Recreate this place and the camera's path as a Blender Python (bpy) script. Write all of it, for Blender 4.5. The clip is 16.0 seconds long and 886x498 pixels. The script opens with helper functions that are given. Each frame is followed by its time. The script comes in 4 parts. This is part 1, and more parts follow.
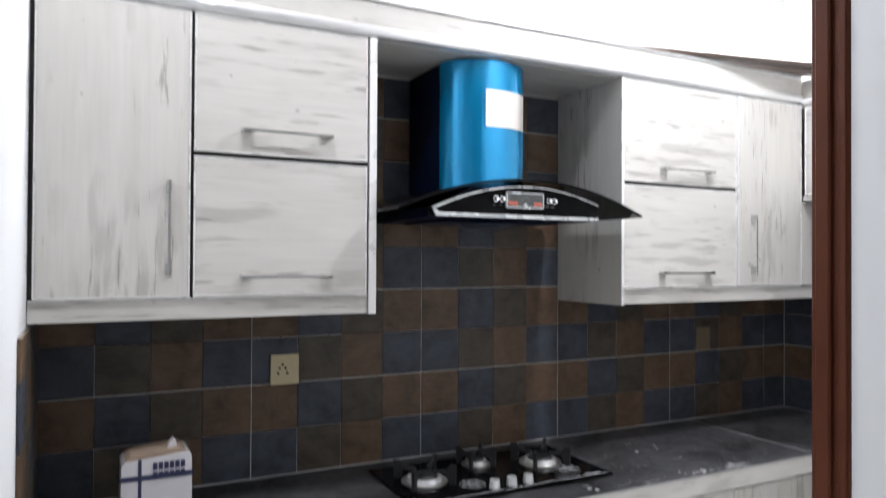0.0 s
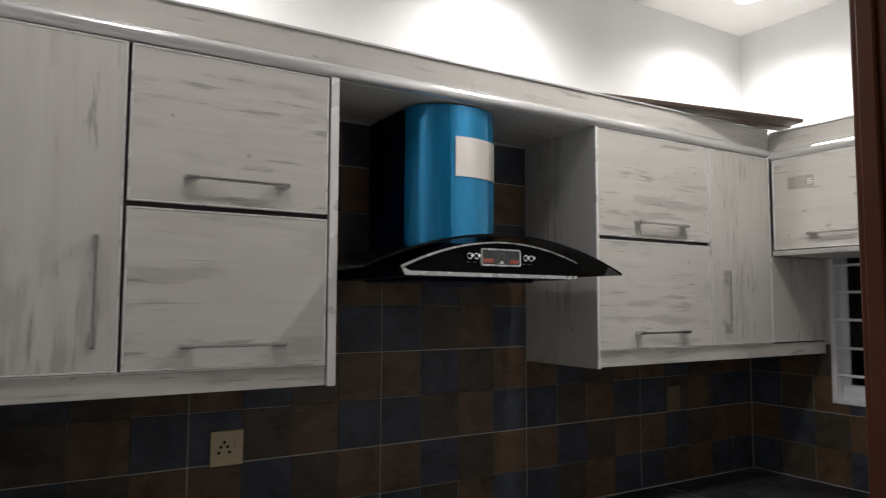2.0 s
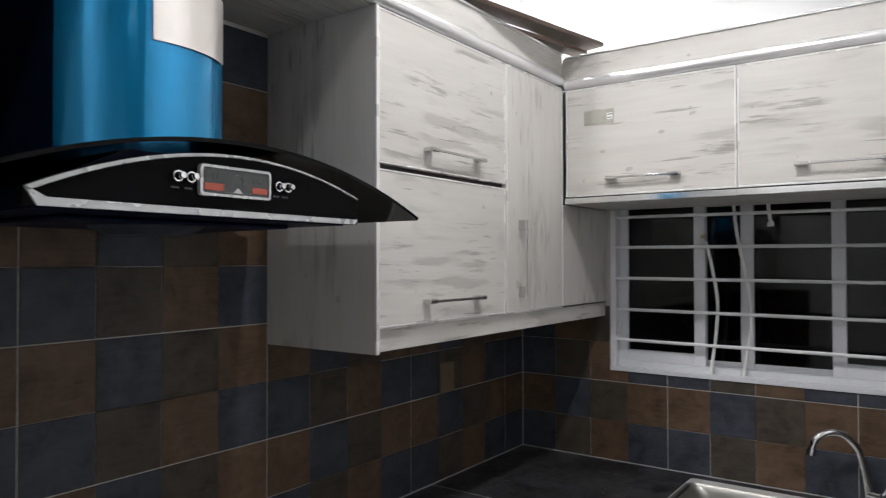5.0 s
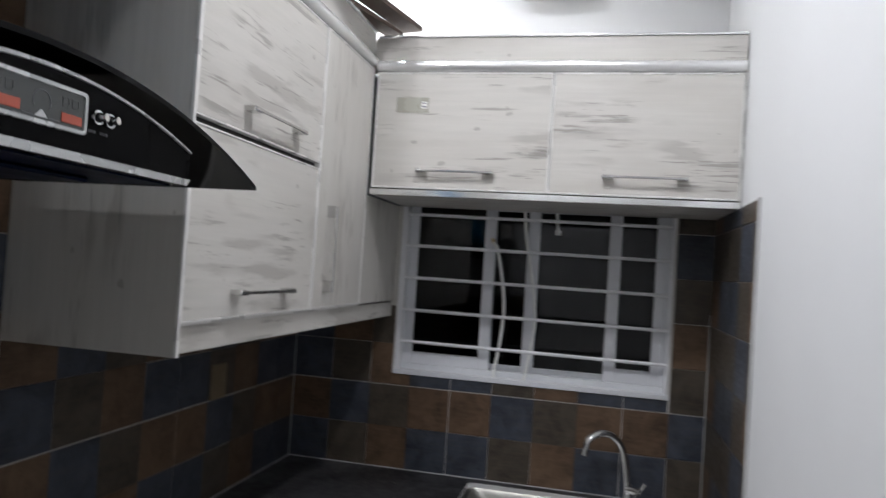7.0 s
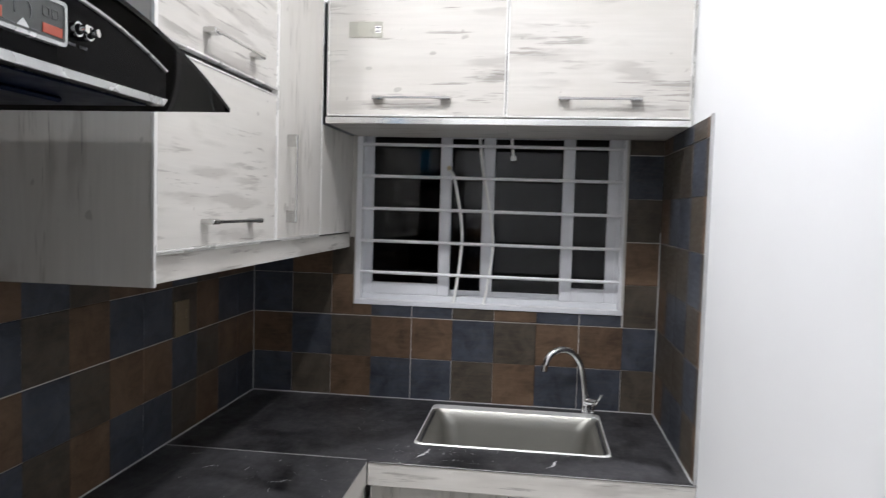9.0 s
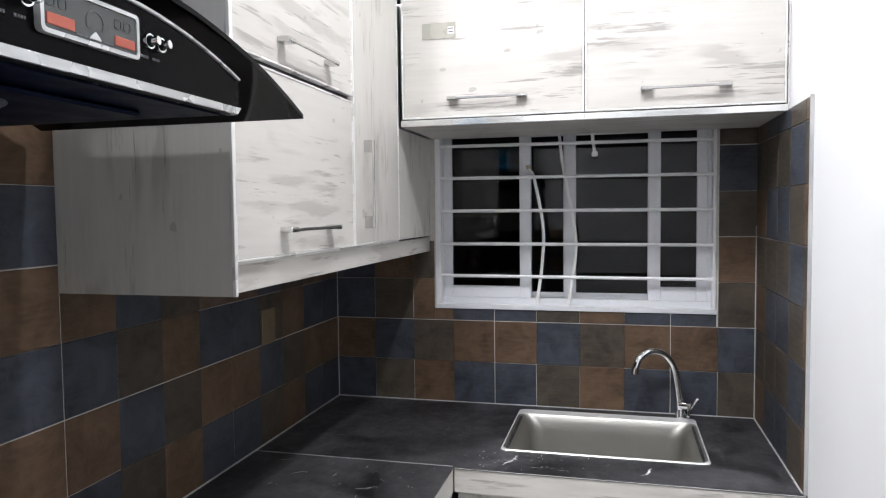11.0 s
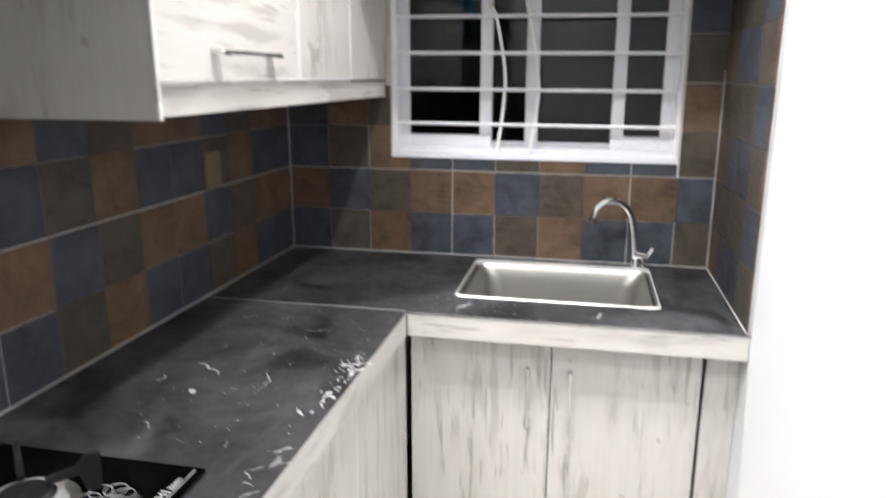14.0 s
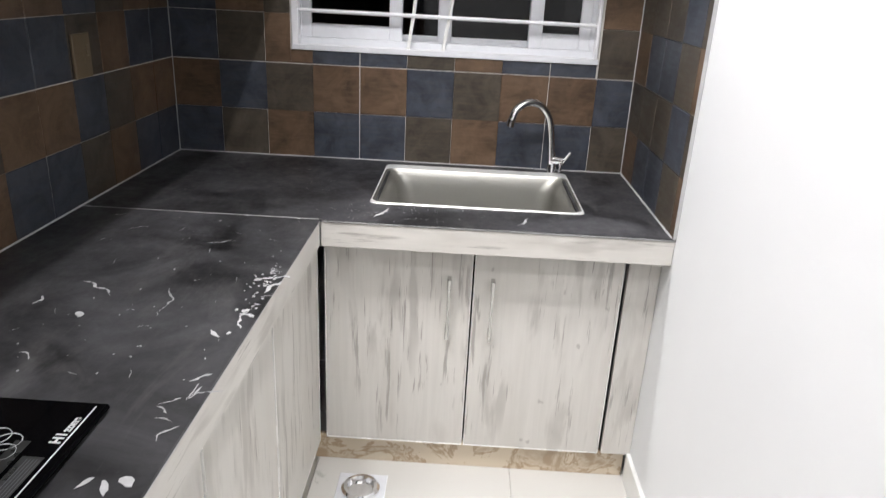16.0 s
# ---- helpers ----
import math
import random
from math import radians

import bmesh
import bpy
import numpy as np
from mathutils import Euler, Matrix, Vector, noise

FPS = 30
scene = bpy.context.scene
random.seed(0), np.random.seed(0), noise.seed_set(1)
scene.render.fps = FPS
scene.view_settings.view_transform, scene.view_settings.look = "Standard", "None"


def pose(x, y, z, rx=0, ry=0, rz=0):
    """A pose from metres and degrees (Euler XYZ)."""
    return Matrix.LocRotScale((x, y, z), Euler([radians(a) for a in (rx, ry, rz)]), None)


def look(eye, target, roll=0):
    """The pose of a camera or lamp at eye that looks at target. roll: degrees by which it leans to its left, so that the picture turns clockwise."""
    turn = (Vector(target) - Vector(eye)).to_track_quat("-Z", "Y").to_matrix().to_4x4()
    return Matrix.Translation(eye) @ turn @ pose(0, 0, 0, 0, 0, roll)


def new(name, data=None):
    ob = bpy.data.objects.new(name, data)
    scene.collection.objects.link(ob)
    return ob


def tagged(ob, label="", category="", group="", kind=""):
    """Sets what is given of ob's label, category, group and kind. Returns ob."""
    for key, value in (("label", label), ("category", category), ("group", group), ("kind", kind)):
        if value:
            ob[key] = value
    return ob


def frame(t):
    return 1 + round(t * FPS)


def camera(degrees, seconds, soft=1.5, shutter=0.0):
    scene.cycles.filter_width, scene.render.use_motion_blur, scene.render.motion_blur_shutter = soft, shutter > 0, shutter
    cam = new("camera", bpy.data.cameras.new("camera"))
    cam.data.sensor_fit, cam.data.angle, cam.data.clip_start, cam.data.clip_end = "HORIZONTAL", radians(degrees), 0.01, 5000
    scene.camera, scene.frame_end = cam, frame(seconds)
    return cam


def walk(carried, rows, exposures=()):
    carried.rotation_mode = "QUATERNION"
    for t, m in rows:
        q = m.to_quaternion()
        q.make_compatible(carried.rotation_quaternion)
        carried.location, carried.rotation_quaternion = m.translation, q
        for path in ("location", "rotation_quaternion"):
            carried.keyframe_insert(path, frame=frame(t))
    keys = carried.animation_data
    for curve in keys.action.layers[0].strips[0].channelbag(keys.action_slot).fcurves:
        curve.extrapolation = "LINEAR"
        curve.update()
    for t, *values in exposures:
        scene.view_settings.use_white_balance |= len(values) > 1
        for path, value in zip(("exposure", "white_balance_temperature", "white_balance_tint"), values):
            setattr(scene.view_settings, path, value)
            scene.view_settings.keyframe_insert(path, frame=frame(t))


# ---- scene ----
cam = camera(64.8, 16.0, 1.2, 0.5)
PATH = [
    (0, (-0.017, -0.041, 1.583), (0.888, 1.742, 1.606), 0.3),
    (0.5, (-0.023, -0.064, 1.619), (0.845, 1.726, 1.825), 0.5),
    (1, (-0.012, -0.062, 1.627), (0.88, 1.713, 1.855), 0.1),
    (1.5, (0.014, 0.02, 1.633), (0.944, 1.784, 1.788), -0.5),
    (2, (0.009, 0.191, 1.634), (1.062, 1.884, 1.786), 0.2),
    (2.5, (0.009, 0.317, 1.645), (1.214, 1.907, 1.789), 0.2),
    (3, (0.07, 0.398, 1.636), (1.39, 1.899, 1.699), 0.6),
    (3.2, (0.146, 0.453, 1.639), (1.489, 1.934, 1.693), 1.2),
    (5.3, (0.503, 0.906, 1.63), (2.186, 1.986, 1.67), 1.1),
    (5.5, (0.524, 0.936, 1.612), (2.247, 1.951, 1.661), 2.3),
    (6, (0.57, 1.032, 1.613), (2.391, 1.855, 1.699), 3.3),
    (6.3, (0.596, 1.097, 1.640), (2.457, 1.821, 1.761), 3.1),
    (6.5, (0.594, 1.115, 1.626), (2.463, 1.816, 1.743), 2.2),
    (7, (0.572, 1.202, 1.609), (2.521, 1.646, 1.661), 3.7),
    (7.5, (0.492, 1.275, 1.598), (2.487, 1.409, 1.585), 3.7),
    (8, (0.494, 1.293, 1.596), (2.494, 1.274, 1.59), 3.3),
    (8.5, (0.502, 1.281, 1.586), (2.499, 1.373, 1.549), 2.7),
    (9, (0.542, 1.275, 1.568), (2.522, 1.534, 1.452), 1.6),
    (9.5, (0.581, 1.276, 1.567), (2.54, 1.659, 1.445), 1.3),
    (11.8, (0.586, 1.277, 1.56), (2.518, 1.781, 1.444), -0.8),
    (12, (0.592, 1.276, 1.569), (2.523, 1.78, 1.446), -0.7),
    (12.5, (0.588, 1.279, 1.572), (2.519, 1.784, 1.45), -0.8),
    (13, (0.598, 1.268, 1.561), (2.525, 1.783, 1.417), -1.0),
    (13.5, (0.624, 1.245, 1.512), (2.534, 1.775, 1.242), -0.1),
    (14, (0.66, 1.257, 1.482), (2.562, 1.644, 1.001), 0.2),
    (14.5, (0.727, 1.347, 1.439), (2.631, 1.413, 0.829), 3.7),
    (15, (0.759, 1.399, 1.441), (2.666, 1.352, 0.841), 5.2),
    (15.5, (0.774, 1.392, 1.434), (2.673, 1.386, 0.804), 4.5),
    (16, (0.781, 1.379, 1.42), (2.649, 1.415, 0.708), 2.9),
]
EXPOSURES = [(0.0, 0.40, 6250, 10), (0.3, -0.40, 6500, 10), (0.6, -1.08, 6850, 10), (1.0, -1.2, 6850, 10), (1.5, -1.12, 6900, 10), (2.0, -1.02, 6900, 10), (3.2, -1.0, 6800, 10), (5.3, -0.40, 6500, 10), (6.0, -0.62, 6400, 10), (6.5, -0.90, 6300, 10),
             (7.0, -0.64, 6300, 10), (8.0, -0.50, 6550, 10), (8.5, -0.40, 6500, 10), (9.0, 0.06, 6400, 10), (9.5, 0.24, 6400, 10), (12.0, 0.30, 6350, 10), (13.0, 0.40, 6400, 10), (14.0, 0.98, 6600, 10), (15.0, 0.66, 6600, 10), (16.0, 0.68, 6600, 10)]
walk(cam, [(t, look(eye, target, roll)) for t, eye, target, roll in PATH], EXPOSURES)

# ---- world and lights ----
world = bpy.data.worlds.new("night")
world.use_nodes = True
world.node_tree.nodes["Background"].inputs[0].default_value = (0.010, 0.012, 0.018, 1)
world.node_tree.nodes["Background"].inputs[1].default_value = 0.3
scene.world = world

# plan: x along the hob wall, y towards it
X0, X1 = -0.155, 3.18          # left end wall, window wall
YC, YA = 0.808, 2.372          # white wall, hob wall
YO = 0.58                      # outer face of the white wall
CEIL = 3.02
ZC = 0.825                     # worktop
YF, XF = 1.975, 2.772          # fronts of the wall cabinets
# All unseen; those at x 0.42, 0.30 and 2.2 are added to lift dim places.
DOWNLIGHTS = [(1.57, 2.07, 108, 1.0), (2.80, 2.07, 112, 1.0), (0.42, 2.07, 72, 1.0), (0.30, 1.35, 30, 0.6), (1.80, 1.35, 78, 0.5), (2.85, 1.35, 12, 1.0),
              (0.45, -0.8, 24, 1.0), (2.2, -0.8, 80, 1.0)]   # x, y, watts, softness of the cone


def lamp(x, y, watts, blend):
    data = bpy.data.lights.new("downlight_lamp", "SPOT")
    data.energy, data.spot_size, data.spot_blend, data.shadow_soft_size = watts, radians(152), blend, 0.07
    data.color = (0.985, 0.980, 1.005)
    new("downlight_lamp", data).location = (x, y, CEIL - 0.03)


for lx, ly, watts, blend in DOWNLIGHTS:
    lamp(lx, ly, watts, blend)


# ---- materials ----
def material(name):
    m = bpy.data.materials.new(name)
    m.use_nodes = True
    nt = m.node_tree
    return m, nt, nt.nodes["Principled BSDF"]


def node(nt, kind, **values):
    n = nt.nodes.new(kind)
    for k, v in values.items():
        n.inputs[k].default_value = v
    return n


def ramp(nt, fac, stops, mode="LINEAR"):
    n = nt.nodes.new("ShaderNodeValToRGB")
    n.color_ramp.interpolation = mode
    e = n.color_ramp.elements
    while len(e) < len(stops):
        e.new(0.5)
    for el, (p, c) in zip(e, stops):
        el.position, el.color = p, (*c, 1) if len(c) == 3 else (c[0], c[0], c[0], 1)
    nt.links.new(fac, n.inputs[0])
    return n.outputs[0]


def coords(nt, scale=(1, 1, 1), shift=True):
    tc = nt.nodes.new("ShaderNodeTexCoord")
    mp = nt.nodes.new("ShaderNodeMapping")
    mp.inputs["Scale"].default_value = scale
    out = tc.outputs["Object"]
    if shift:
        info = nt.nodes.new("ShaderNodeObjectInfo")
        mul = nt.nodes.new("ShaderNodeVectorMath")
        mul.operation = "MULTIPLY_ADD"
        mul.inputs[1].default_value = (7.3, 5.1, 9.7)
        nt.links.new(info.outputs["Random"], mul.inputs[0])
        nt.links.new(out, mul.inputs[2])
        out = mul.outputs[0]
    nt.links.new(out, mp.inputs[0])
    return mp.outputs[0]


def noise_tex(nt, vec, scale, detail=4.0, rough=0.55, distort=0.0):
    n = node(nt, "ShaderNodeTexNoise", Scale=scale, Detail=detail, Roughness=rough, Distortion=distort)
    nt.links.new(vec, n.inputs["Vector"])
    return n.outputs["Fac"]


def mix(nt, fac, a, b, mode="MIX"):
    n = nt.nodes.new("ShaderNodeMix")
    n.data_type, n.blend_type = "RGBA", mode
    for sock, v in ((n.inputs[0], fac), (n.inputs[6], a), (n.inputs[7], b)):
        if isinstance(v, bpy.types.NodeSocket):
            nt.links.new(v, sock)
        elif isinstance(v, (int, float)):
            sock.default_value = v
        else:
            sock.default_value = (*v, 1)
    return n.outputs[2]


def bump(nt, bsdf, height, strength=0.2, distance=0.002):
    n = node(nt, "ShaderNodeBump", Strength=strength, Distance=distance)
    nt.links.new(height, n.inputs["Height"])
    nt.links.new(n.outputs[0], bsdf.inputs["Normal"])


def plain(name, colour, rough, metal=0.0, wear=0.08, scale=30.0, relief=0.05):
    m, nt, b = material(name)
    v = coords(nt)
    f = noise_tex(nt, v, scale)
    g = noise_tex(nt, v, 3.0)
    c1 = mix(nt, f, tuple(c * (1 - wear) for c in colour), tuple(min(1, c * (1 + wear)) for c in colour))
    c2 = mix(nt, ramp(nt, g, [(0.35, (0.0,)), (0.75, (wear * 2,))]), c1, tuple(c * 0.8 for c in colour))
    nt.links.new(c2, b.inputs["Base Color"])
    nt.links.new(ramp(nt, f, [(0.3, (max(0.02, rough - 0.05),)), (0.7, (min(1, rough + 0.07),))]), b.inputs["Roughness"])
    b.inputs["Metallic"].default_value = metal
    if relief:
        bump(nt, b, f, relief)
    return m


def laminate(name, along, light=(0.585, 0.565, 0.53)):
    """Bleached driftwood laminate with grain running along one axis."""
    def stretch(a, c):
        return tuple(a if i == along else c for i in range(3))
    m, nt, b = material(name)
    fine = noise_tex(nt, coords(nt, stretch(3.0, 60)), 1.0, 6, 0.6, 0.3)
    broad = noise_tex(nt, coords(nt, stretch(2.2, 9)), 1.0, 3, 0.5, 0.5)
    wash = noise_tex(nt, coords(nt, stretch(4.0, 24)), 1.0, 3, 0.5, 0.15)
    streak = noise_tex(nt, coords(nt, stretch(3.6, 48)), 1.0, 5, 0.62, 0.2)
    crack = noise_tex(nt, coords(nt, stretch(5.0, 110)), 1.0, 4, 0.6, 0.1)
    where = noise_tex(nt, coords(nt, stretch(2.6, 5.5)), 1.0, 2, 0.5, 0.3)
    where2 = noise_tex(nt, coords(nt, stretch(2.2, 4.2)), 1.3, 2, 0.5, 0.3)
    knot = noise_tex(nt, coords(nt, stretch(20, 30)), 1.0, 1, 0.5, 0.15)

    def both(a, b):
        n = nt.nodes.new("ShaderNodeMath")
        n.operation = "MULTIPLY"
        nt.links.new(a, n.inputs[0])
        nt.links.new(b, n.inputs[1])
        return n.outputs[0]
    c = mix(nt, ramp(nt, fine, [(0.3, (0.0,)), (0.75, (1.0,))]), tuple(x * 0.93 for x in light), tuple(min(1, x * 1.05) for x in light))
    c = mix(nt, ramp(nt, broad, [(0.45, (0.0,)), (0.72, (0.5,))]), c, (0.50, 0.475, 0.435))
    c = mix(nt, both(ramp(nt, wash, [(0.50, (0.0,)), (0.60, (0.55,))]), ramp(nt, where, [(0.47, (0.0,)), (0.60, (1.0,))])), c, (0.34, 0.32, 0.295))
    c = mix(nt, both(ramp(nt, streak, [(0.575, (0.0,)), (0.635, (0.64,))]), ramp(nt, where2, [(0.51, (0.0,)), (0.58, (1.0,))])), c, (0.235, 0.215, 0.195))
    c = mix(nt, both(ramp(nt, crack, [(0.615, (0.0,)), (0.66, (0.6,))]), ramp(nt, where, [(0.52, (0.0,)), (0.59, (1.0,))])), c, (0.16, 0.145, 0.13))
    c = mix(nt, ramp(nt, knot, [(0.755, (0.0,)), (0.785, (0.5,))]), c, (0.27, 0.25, 0.23))
    nt.links.new(c, b.inputs["Base Color"])
    nt.links.new(ramp(nt, fine, [(0.3, (0.36,)), (0.7, (0.52,))]), b.inputs["Roughness"])
    bump(nt, b, fine, 0.12)
    return m


def slate(name, dark, light, rust):
    """Square of riven-look ceramic wall tile."""
    m, nt, b = material(name)
    v = coords(nt)
    cloud = noise_tex(nt, v, 11.0, 5, 0.65, 0.6)
    grain = noise_tex(nt, coords(nt, (14, 14, 90)), 1.0, 5, 0.65, 0.2)
    spot = noise_tex(nt, v, 34.0, 5, 0.7)
    c = mix(nt, ramp(nt, cloud, [(0.3, (0.0,)), (0.72, (1.0,))]), dark, light)
    c = mix(nt, ramp(nt, grain, [(0.45, (0.0,)), (0.8, (0.55,))]), c, rust)
    c = mix(nt, ramp(nt, spot, [(0.6, (0.0,)), (0.8, (0.5,))]), c, tuple(x * 0.5 for x in dark))
    nt.links.new(c, b.inputs["Base Color"])
    nt.links.new(ramp(nt, grain, [(0.3, (0.36,)), (0.75, (0.55,))]), b.inputs["Roughness"])
    b.inputs["Specular IOR Level"].default_value = 0.25
    bump(nt, b, grain, 0.25)
    return m


def painted(name, colour):
    m, nt, b = material(name)
    v = coords(nt, shift=False)
    f, g = noise_tex(nt, v, 90.0, 5), noise_tex(nt, v, 1.6, 3)
    c = mix(nt, ramp(nt, g, [(0.3, (0.0,)), (0.8, (1.0,))]), colour, tuple(x * 0.94 for x in colour))
    nt.links.new(c, b.inputs["Base Color"])
    b.inputs["Roughness"].default_value = 0.55
    bump(nt, b, f, 0.12, 0.001)
    return m


def worktop_material():
    m, nt, b = material("worktop_slate")
    v = coords(nt, shift=False)
    cloud = noise_tex(nt, v, 4.2, 6, 0.62, 0.7)
    vein = noise_tex(nt, coords(nt, (3, 11, 3), False), 1.0, 6, 0.7, 0.6)
    dust = noise_tex(nt, v, 26.0, 6, 0.75)
    c = mix(nt, ramp(nt, cloud, [(0.36, (0.0,)), (0.70, (1.0,))]), (0.009, 0.009, 0.010), (0.075, 0.074, 0.080))
    c = mix(nt, ramp(nt, vein, [(0.54, (0.0,)), (0.76, (0.5,))]), c, (0.14, 0.135, 0.135))
    c = mix(nt, ramp(nt, dust, [(0.62, (0.0,)), (0.80, (0.25,))]), c, (0.24, 0.24, 0.25))
    nt.links.new(c, b.inputs["Base Color"])
    nt.links.new(ramp(nt, dust, [(0.35, (0.36,)), (0.75, (0.62,))]), b.inputs["Roughness"])
    b.inputs["Specular IOR Level"].default_value = 0.35
    bump(nt, b, vein, 0.15)
    return m


def marble(name, base, vein, scale, cut):
    m, nt, b = material(name)
    v = coords(nt)
    warp = noise_tex(nt, v, scale, 6, 0.6, 1.6)
    soft = noise_tex(nt, v, scale * 0.4, 4, 0.5, 0.8)
    c = mix(nt, ramp(nt, soft, [(0.35, (0.0,)), (0.75, (0.6,))]), base, tuple(x * 0.82 for x in base))
    c = mix(nt, ramp(nt, warp, [(cut, (0.0,)), (cut + 0.03, (0.75,)), (cut + 0.07, (0.1,)), (cut + 0.16, (0.6,))]), c, vein)
    nt.links.new(c, b.inputs["Base Color"])
    b.inputs["Roughness"].default_value = 0.12
    return m


def lit(name, colour, strength):
    m, nt, b = material(name)
    b.inputs["Base Color"].default_value = (*colour, 1)
    b.inputs["Emission Color"].default_value = (*colour, 1)
    b.inputs["Emission Strength"].default_value = strength
    return m


def glass_material(name, tint):
    """Thin tinted pane: clear body, gloss by Fresnel."""
    m, nt, b = material(name)
    clear = nt.nodes.new("ShaderNodeBsdfTransparent")
    clear.inputs[0].default_value = (*tint, 1)
    gloss = node(nt, "ShaderNodeBsdfGlossy", Roughness=0.03)
    fres = node(nt, "ShaderNodeFresnel", IOR=1.45)
    mx = nt.nodes.new("ShaderNodeMixShader")
    nt.links.new(fres.outputs[0], mx.inputs[0])
    nt.links.new(clear.outputs[0], mx.inputs[1])
    nt.links.new(gloss.outputs[0], mx.inputs[2])
    nt.links.new(mx.outputs[0], nt.nodes["Material Output"].inputs[0])
    return m


LAM_X, LAM_Y, LAM_Z = laminate("laminate_grain_x", 0), laminate("laminate_grain_y", 1), laminate("laminate_grain_z", 2)
PAINT = painted("white_wall_paint", (0.72, 0.73, 0.74))
CEILING = painted("ceiling_paint", (0.80, 0.80, 0.79))
EDGE = plain("edge_banding", (0.78, 0.77, 0.75), 0.28, 0.2, 0.05, 7, 0)
ALU = plain("brushed_aluminium", (0.80, 0.80, 0.80), 0.20, 0.6, 0.0, 9, 0)
CHROME = plain("chrome", (0.82, 0.82, 0.83), 0.07, 1.0, 0.03, 20, 0)
STEEL = plain("sink_steel", (0.40, 0.395, 0.365), 0.46, 1.0, 0.0, 200, 0)
# Paler, less metallic copy of the sink steel, painting the rim's reflected light.
RIMGLARE = plain("rim_steel_glare", (0.84, 0.84, 0.83), 0.34, 0.4, 0.0, 200, 0)
HANDLE = plain("satin_handle_steel", (0.60, 0.595, 0.58), 0.20, 1.0, 0.02, 30, 0)
GAP = plain("dark_carcass", (0.03, 0.028, 0.026), 0.7)
GROUT = plain("pale_grout", (0.52, 0.50, 0.47), 0.85, 0, 0.2, 60, 0.2)
BROWN = slate("brown_tile", (0.055, 0.034, 0.021), (0.150, 0.096, 0.060), (0.165, 0.110, 0.074))
BLUE = slate("blue_slate_tile", (0.022, 0.026, 0.036), (0.066, 0.075, 0.096), (0.082, 0.077, 0.076))
OLIVE = slate("olive_tile", (0.034, 0.028, 0.022), (0.088, 0.074, 0.058), (0.105, 0.078, 0.055))
TOP = worktop_material()
RESIDUE = plain("dried_residue", (0.52, 0.52, 0.53), 0.7, 0, 0.6, 50)
SOCKET2 = plain("brown_plastic", (0.16, 0.115, 0.065), 0.4)
SEALGLINT = plain("white_sealant_and_glint", (0.42, 0.42, 0.42), 0.5, 0, 0.35, 12)
FLOORM = marble("floor_marble", (0.60, 0.59, 0.56), (0.36, 0.36, 0.33), 1.9, 0.58)
PLINTH = marble("breccia_marble", (0.62, 0.53, 0.41), (0.27, 0.165, 0.085), 5.5, 0.49)
JAMBW = plain("dark_red_timber", (0.088, 0.024, 0.010), 0.38, 0, 0.25, 18, 0.1)
BOARD = plain("brown_timber_strip", (0.055, 0.032, 0.022), 0.5, 0, 0.35, 25, 0.15)
FILM = plain("blue_film", (0.0, 0.245, 0.520), 0.16, 0.60, 0.04, 6, 0)
NAVY = plain("dark_blue_metal", (0.002, 0.005, 0.018), 0.35, 0.1, 0.05, 20, 0)
SUMP = plain("grey_blue_metal", (0.05, 0.06, 0.08), 0.35, 0.3, 0.05, 20, 0)
STICKER = plain("silver_sticker", (0.78, 0.74, 0.70), 0.33, 0.75, 0.0, 15, 0)
BLACKGLASS = plain("black_glass", (0.002, 0.002, 0.0024), 0.07, 0, 0.05, 8, 0)
IRON = plain("cast_iron", (0.010, 0.010, 0.011), 0.55, 0.2, 0.2, 60, 0.2)
BLACKP = plain("black_plastic", (0.0035, 0.0035, 0.004), 0.22, 0, 0.05, 12, 0)
LCD = plain("grey_display", (0.055, 0.06, 0.058), 0.2)
SILVER = plain("silver_plastic", (0.52, 0.53, 0.53), 0.26, 0.55, 0.04, 10, 0)
LCD2 = plain("dark_display_marks", (0.022, 0.023, 0.023), 0.3)
ORANGE = plain("orange_print", (0.42, 0.085, 0.05), 0.4)
GREYINK = plain("grey_print", (0.10, 0.10, 0.11), 0.5)
PRINT = plain("pale_print", (0.55, 0.56, 0.57), 0.5)
BEIGE = plain("beige_plastic", (0.50, 0.42, 0.26), 0.4)
WHITEP = plain("white_plastic", (0.80, 0.80, 0.78), 0.35)
WINFRAME = plain("white_window_metal", (0.66, 0.67, 0.70), 0.35)
GRILLE = plain("white_painted_steel", (0.74, 0.74, 0.76), 0.35)
PANE = glass_material("window_glass", (0.22, 0.23, 0.25))
KRAFT = plain("brown_board", (0.36, 0.27, 0.20), 0.7, 0, 0.3, 20)
CARD = plain("white_carton", (0.66, 0.64, 0.66), 0.6, 0, 0.12, 12)
INK = plain("dark_blue_ink", (0.025, 0.03, 0.08), 0.5)
YELLOW = plain("yellow_sticker", (0.75, 0.62, 0.03), 0.45)
PURPLE = plain("purple_print", (0.10, 0.03, 0.25), 0.45)
# White plastic darkened in colour so the fan housing shows its shading.
FANSHADE = plain("shaded_white_fan_plastic", (0.66, 0.66, 0.64), 0.4)
TAPE = plain("olive_tape", (0.40, 0.39, 0.335), 0.25)
EDGEMETAL = plain("polished_edge_metal", (0.82, 0.82, 0.81), 0.13, 0.9, 0.0, 9, 0)
NIGHT = plain("night_darkness", (0.012, 0.012, 0.014), 0.9)
GLOW = lit("downlight_glow", (1.0, 0.97, 0.92), 14.0)


for m, gloss in ((BLACKP, 0.04), (BLACKGLASS, 0.1), (NAVY, 0.05), (JAMBW, 0.2)):
    m.node_tree.nodes["Principled BSDF"].inputs["Specular IOR Level"].default_value = gloss


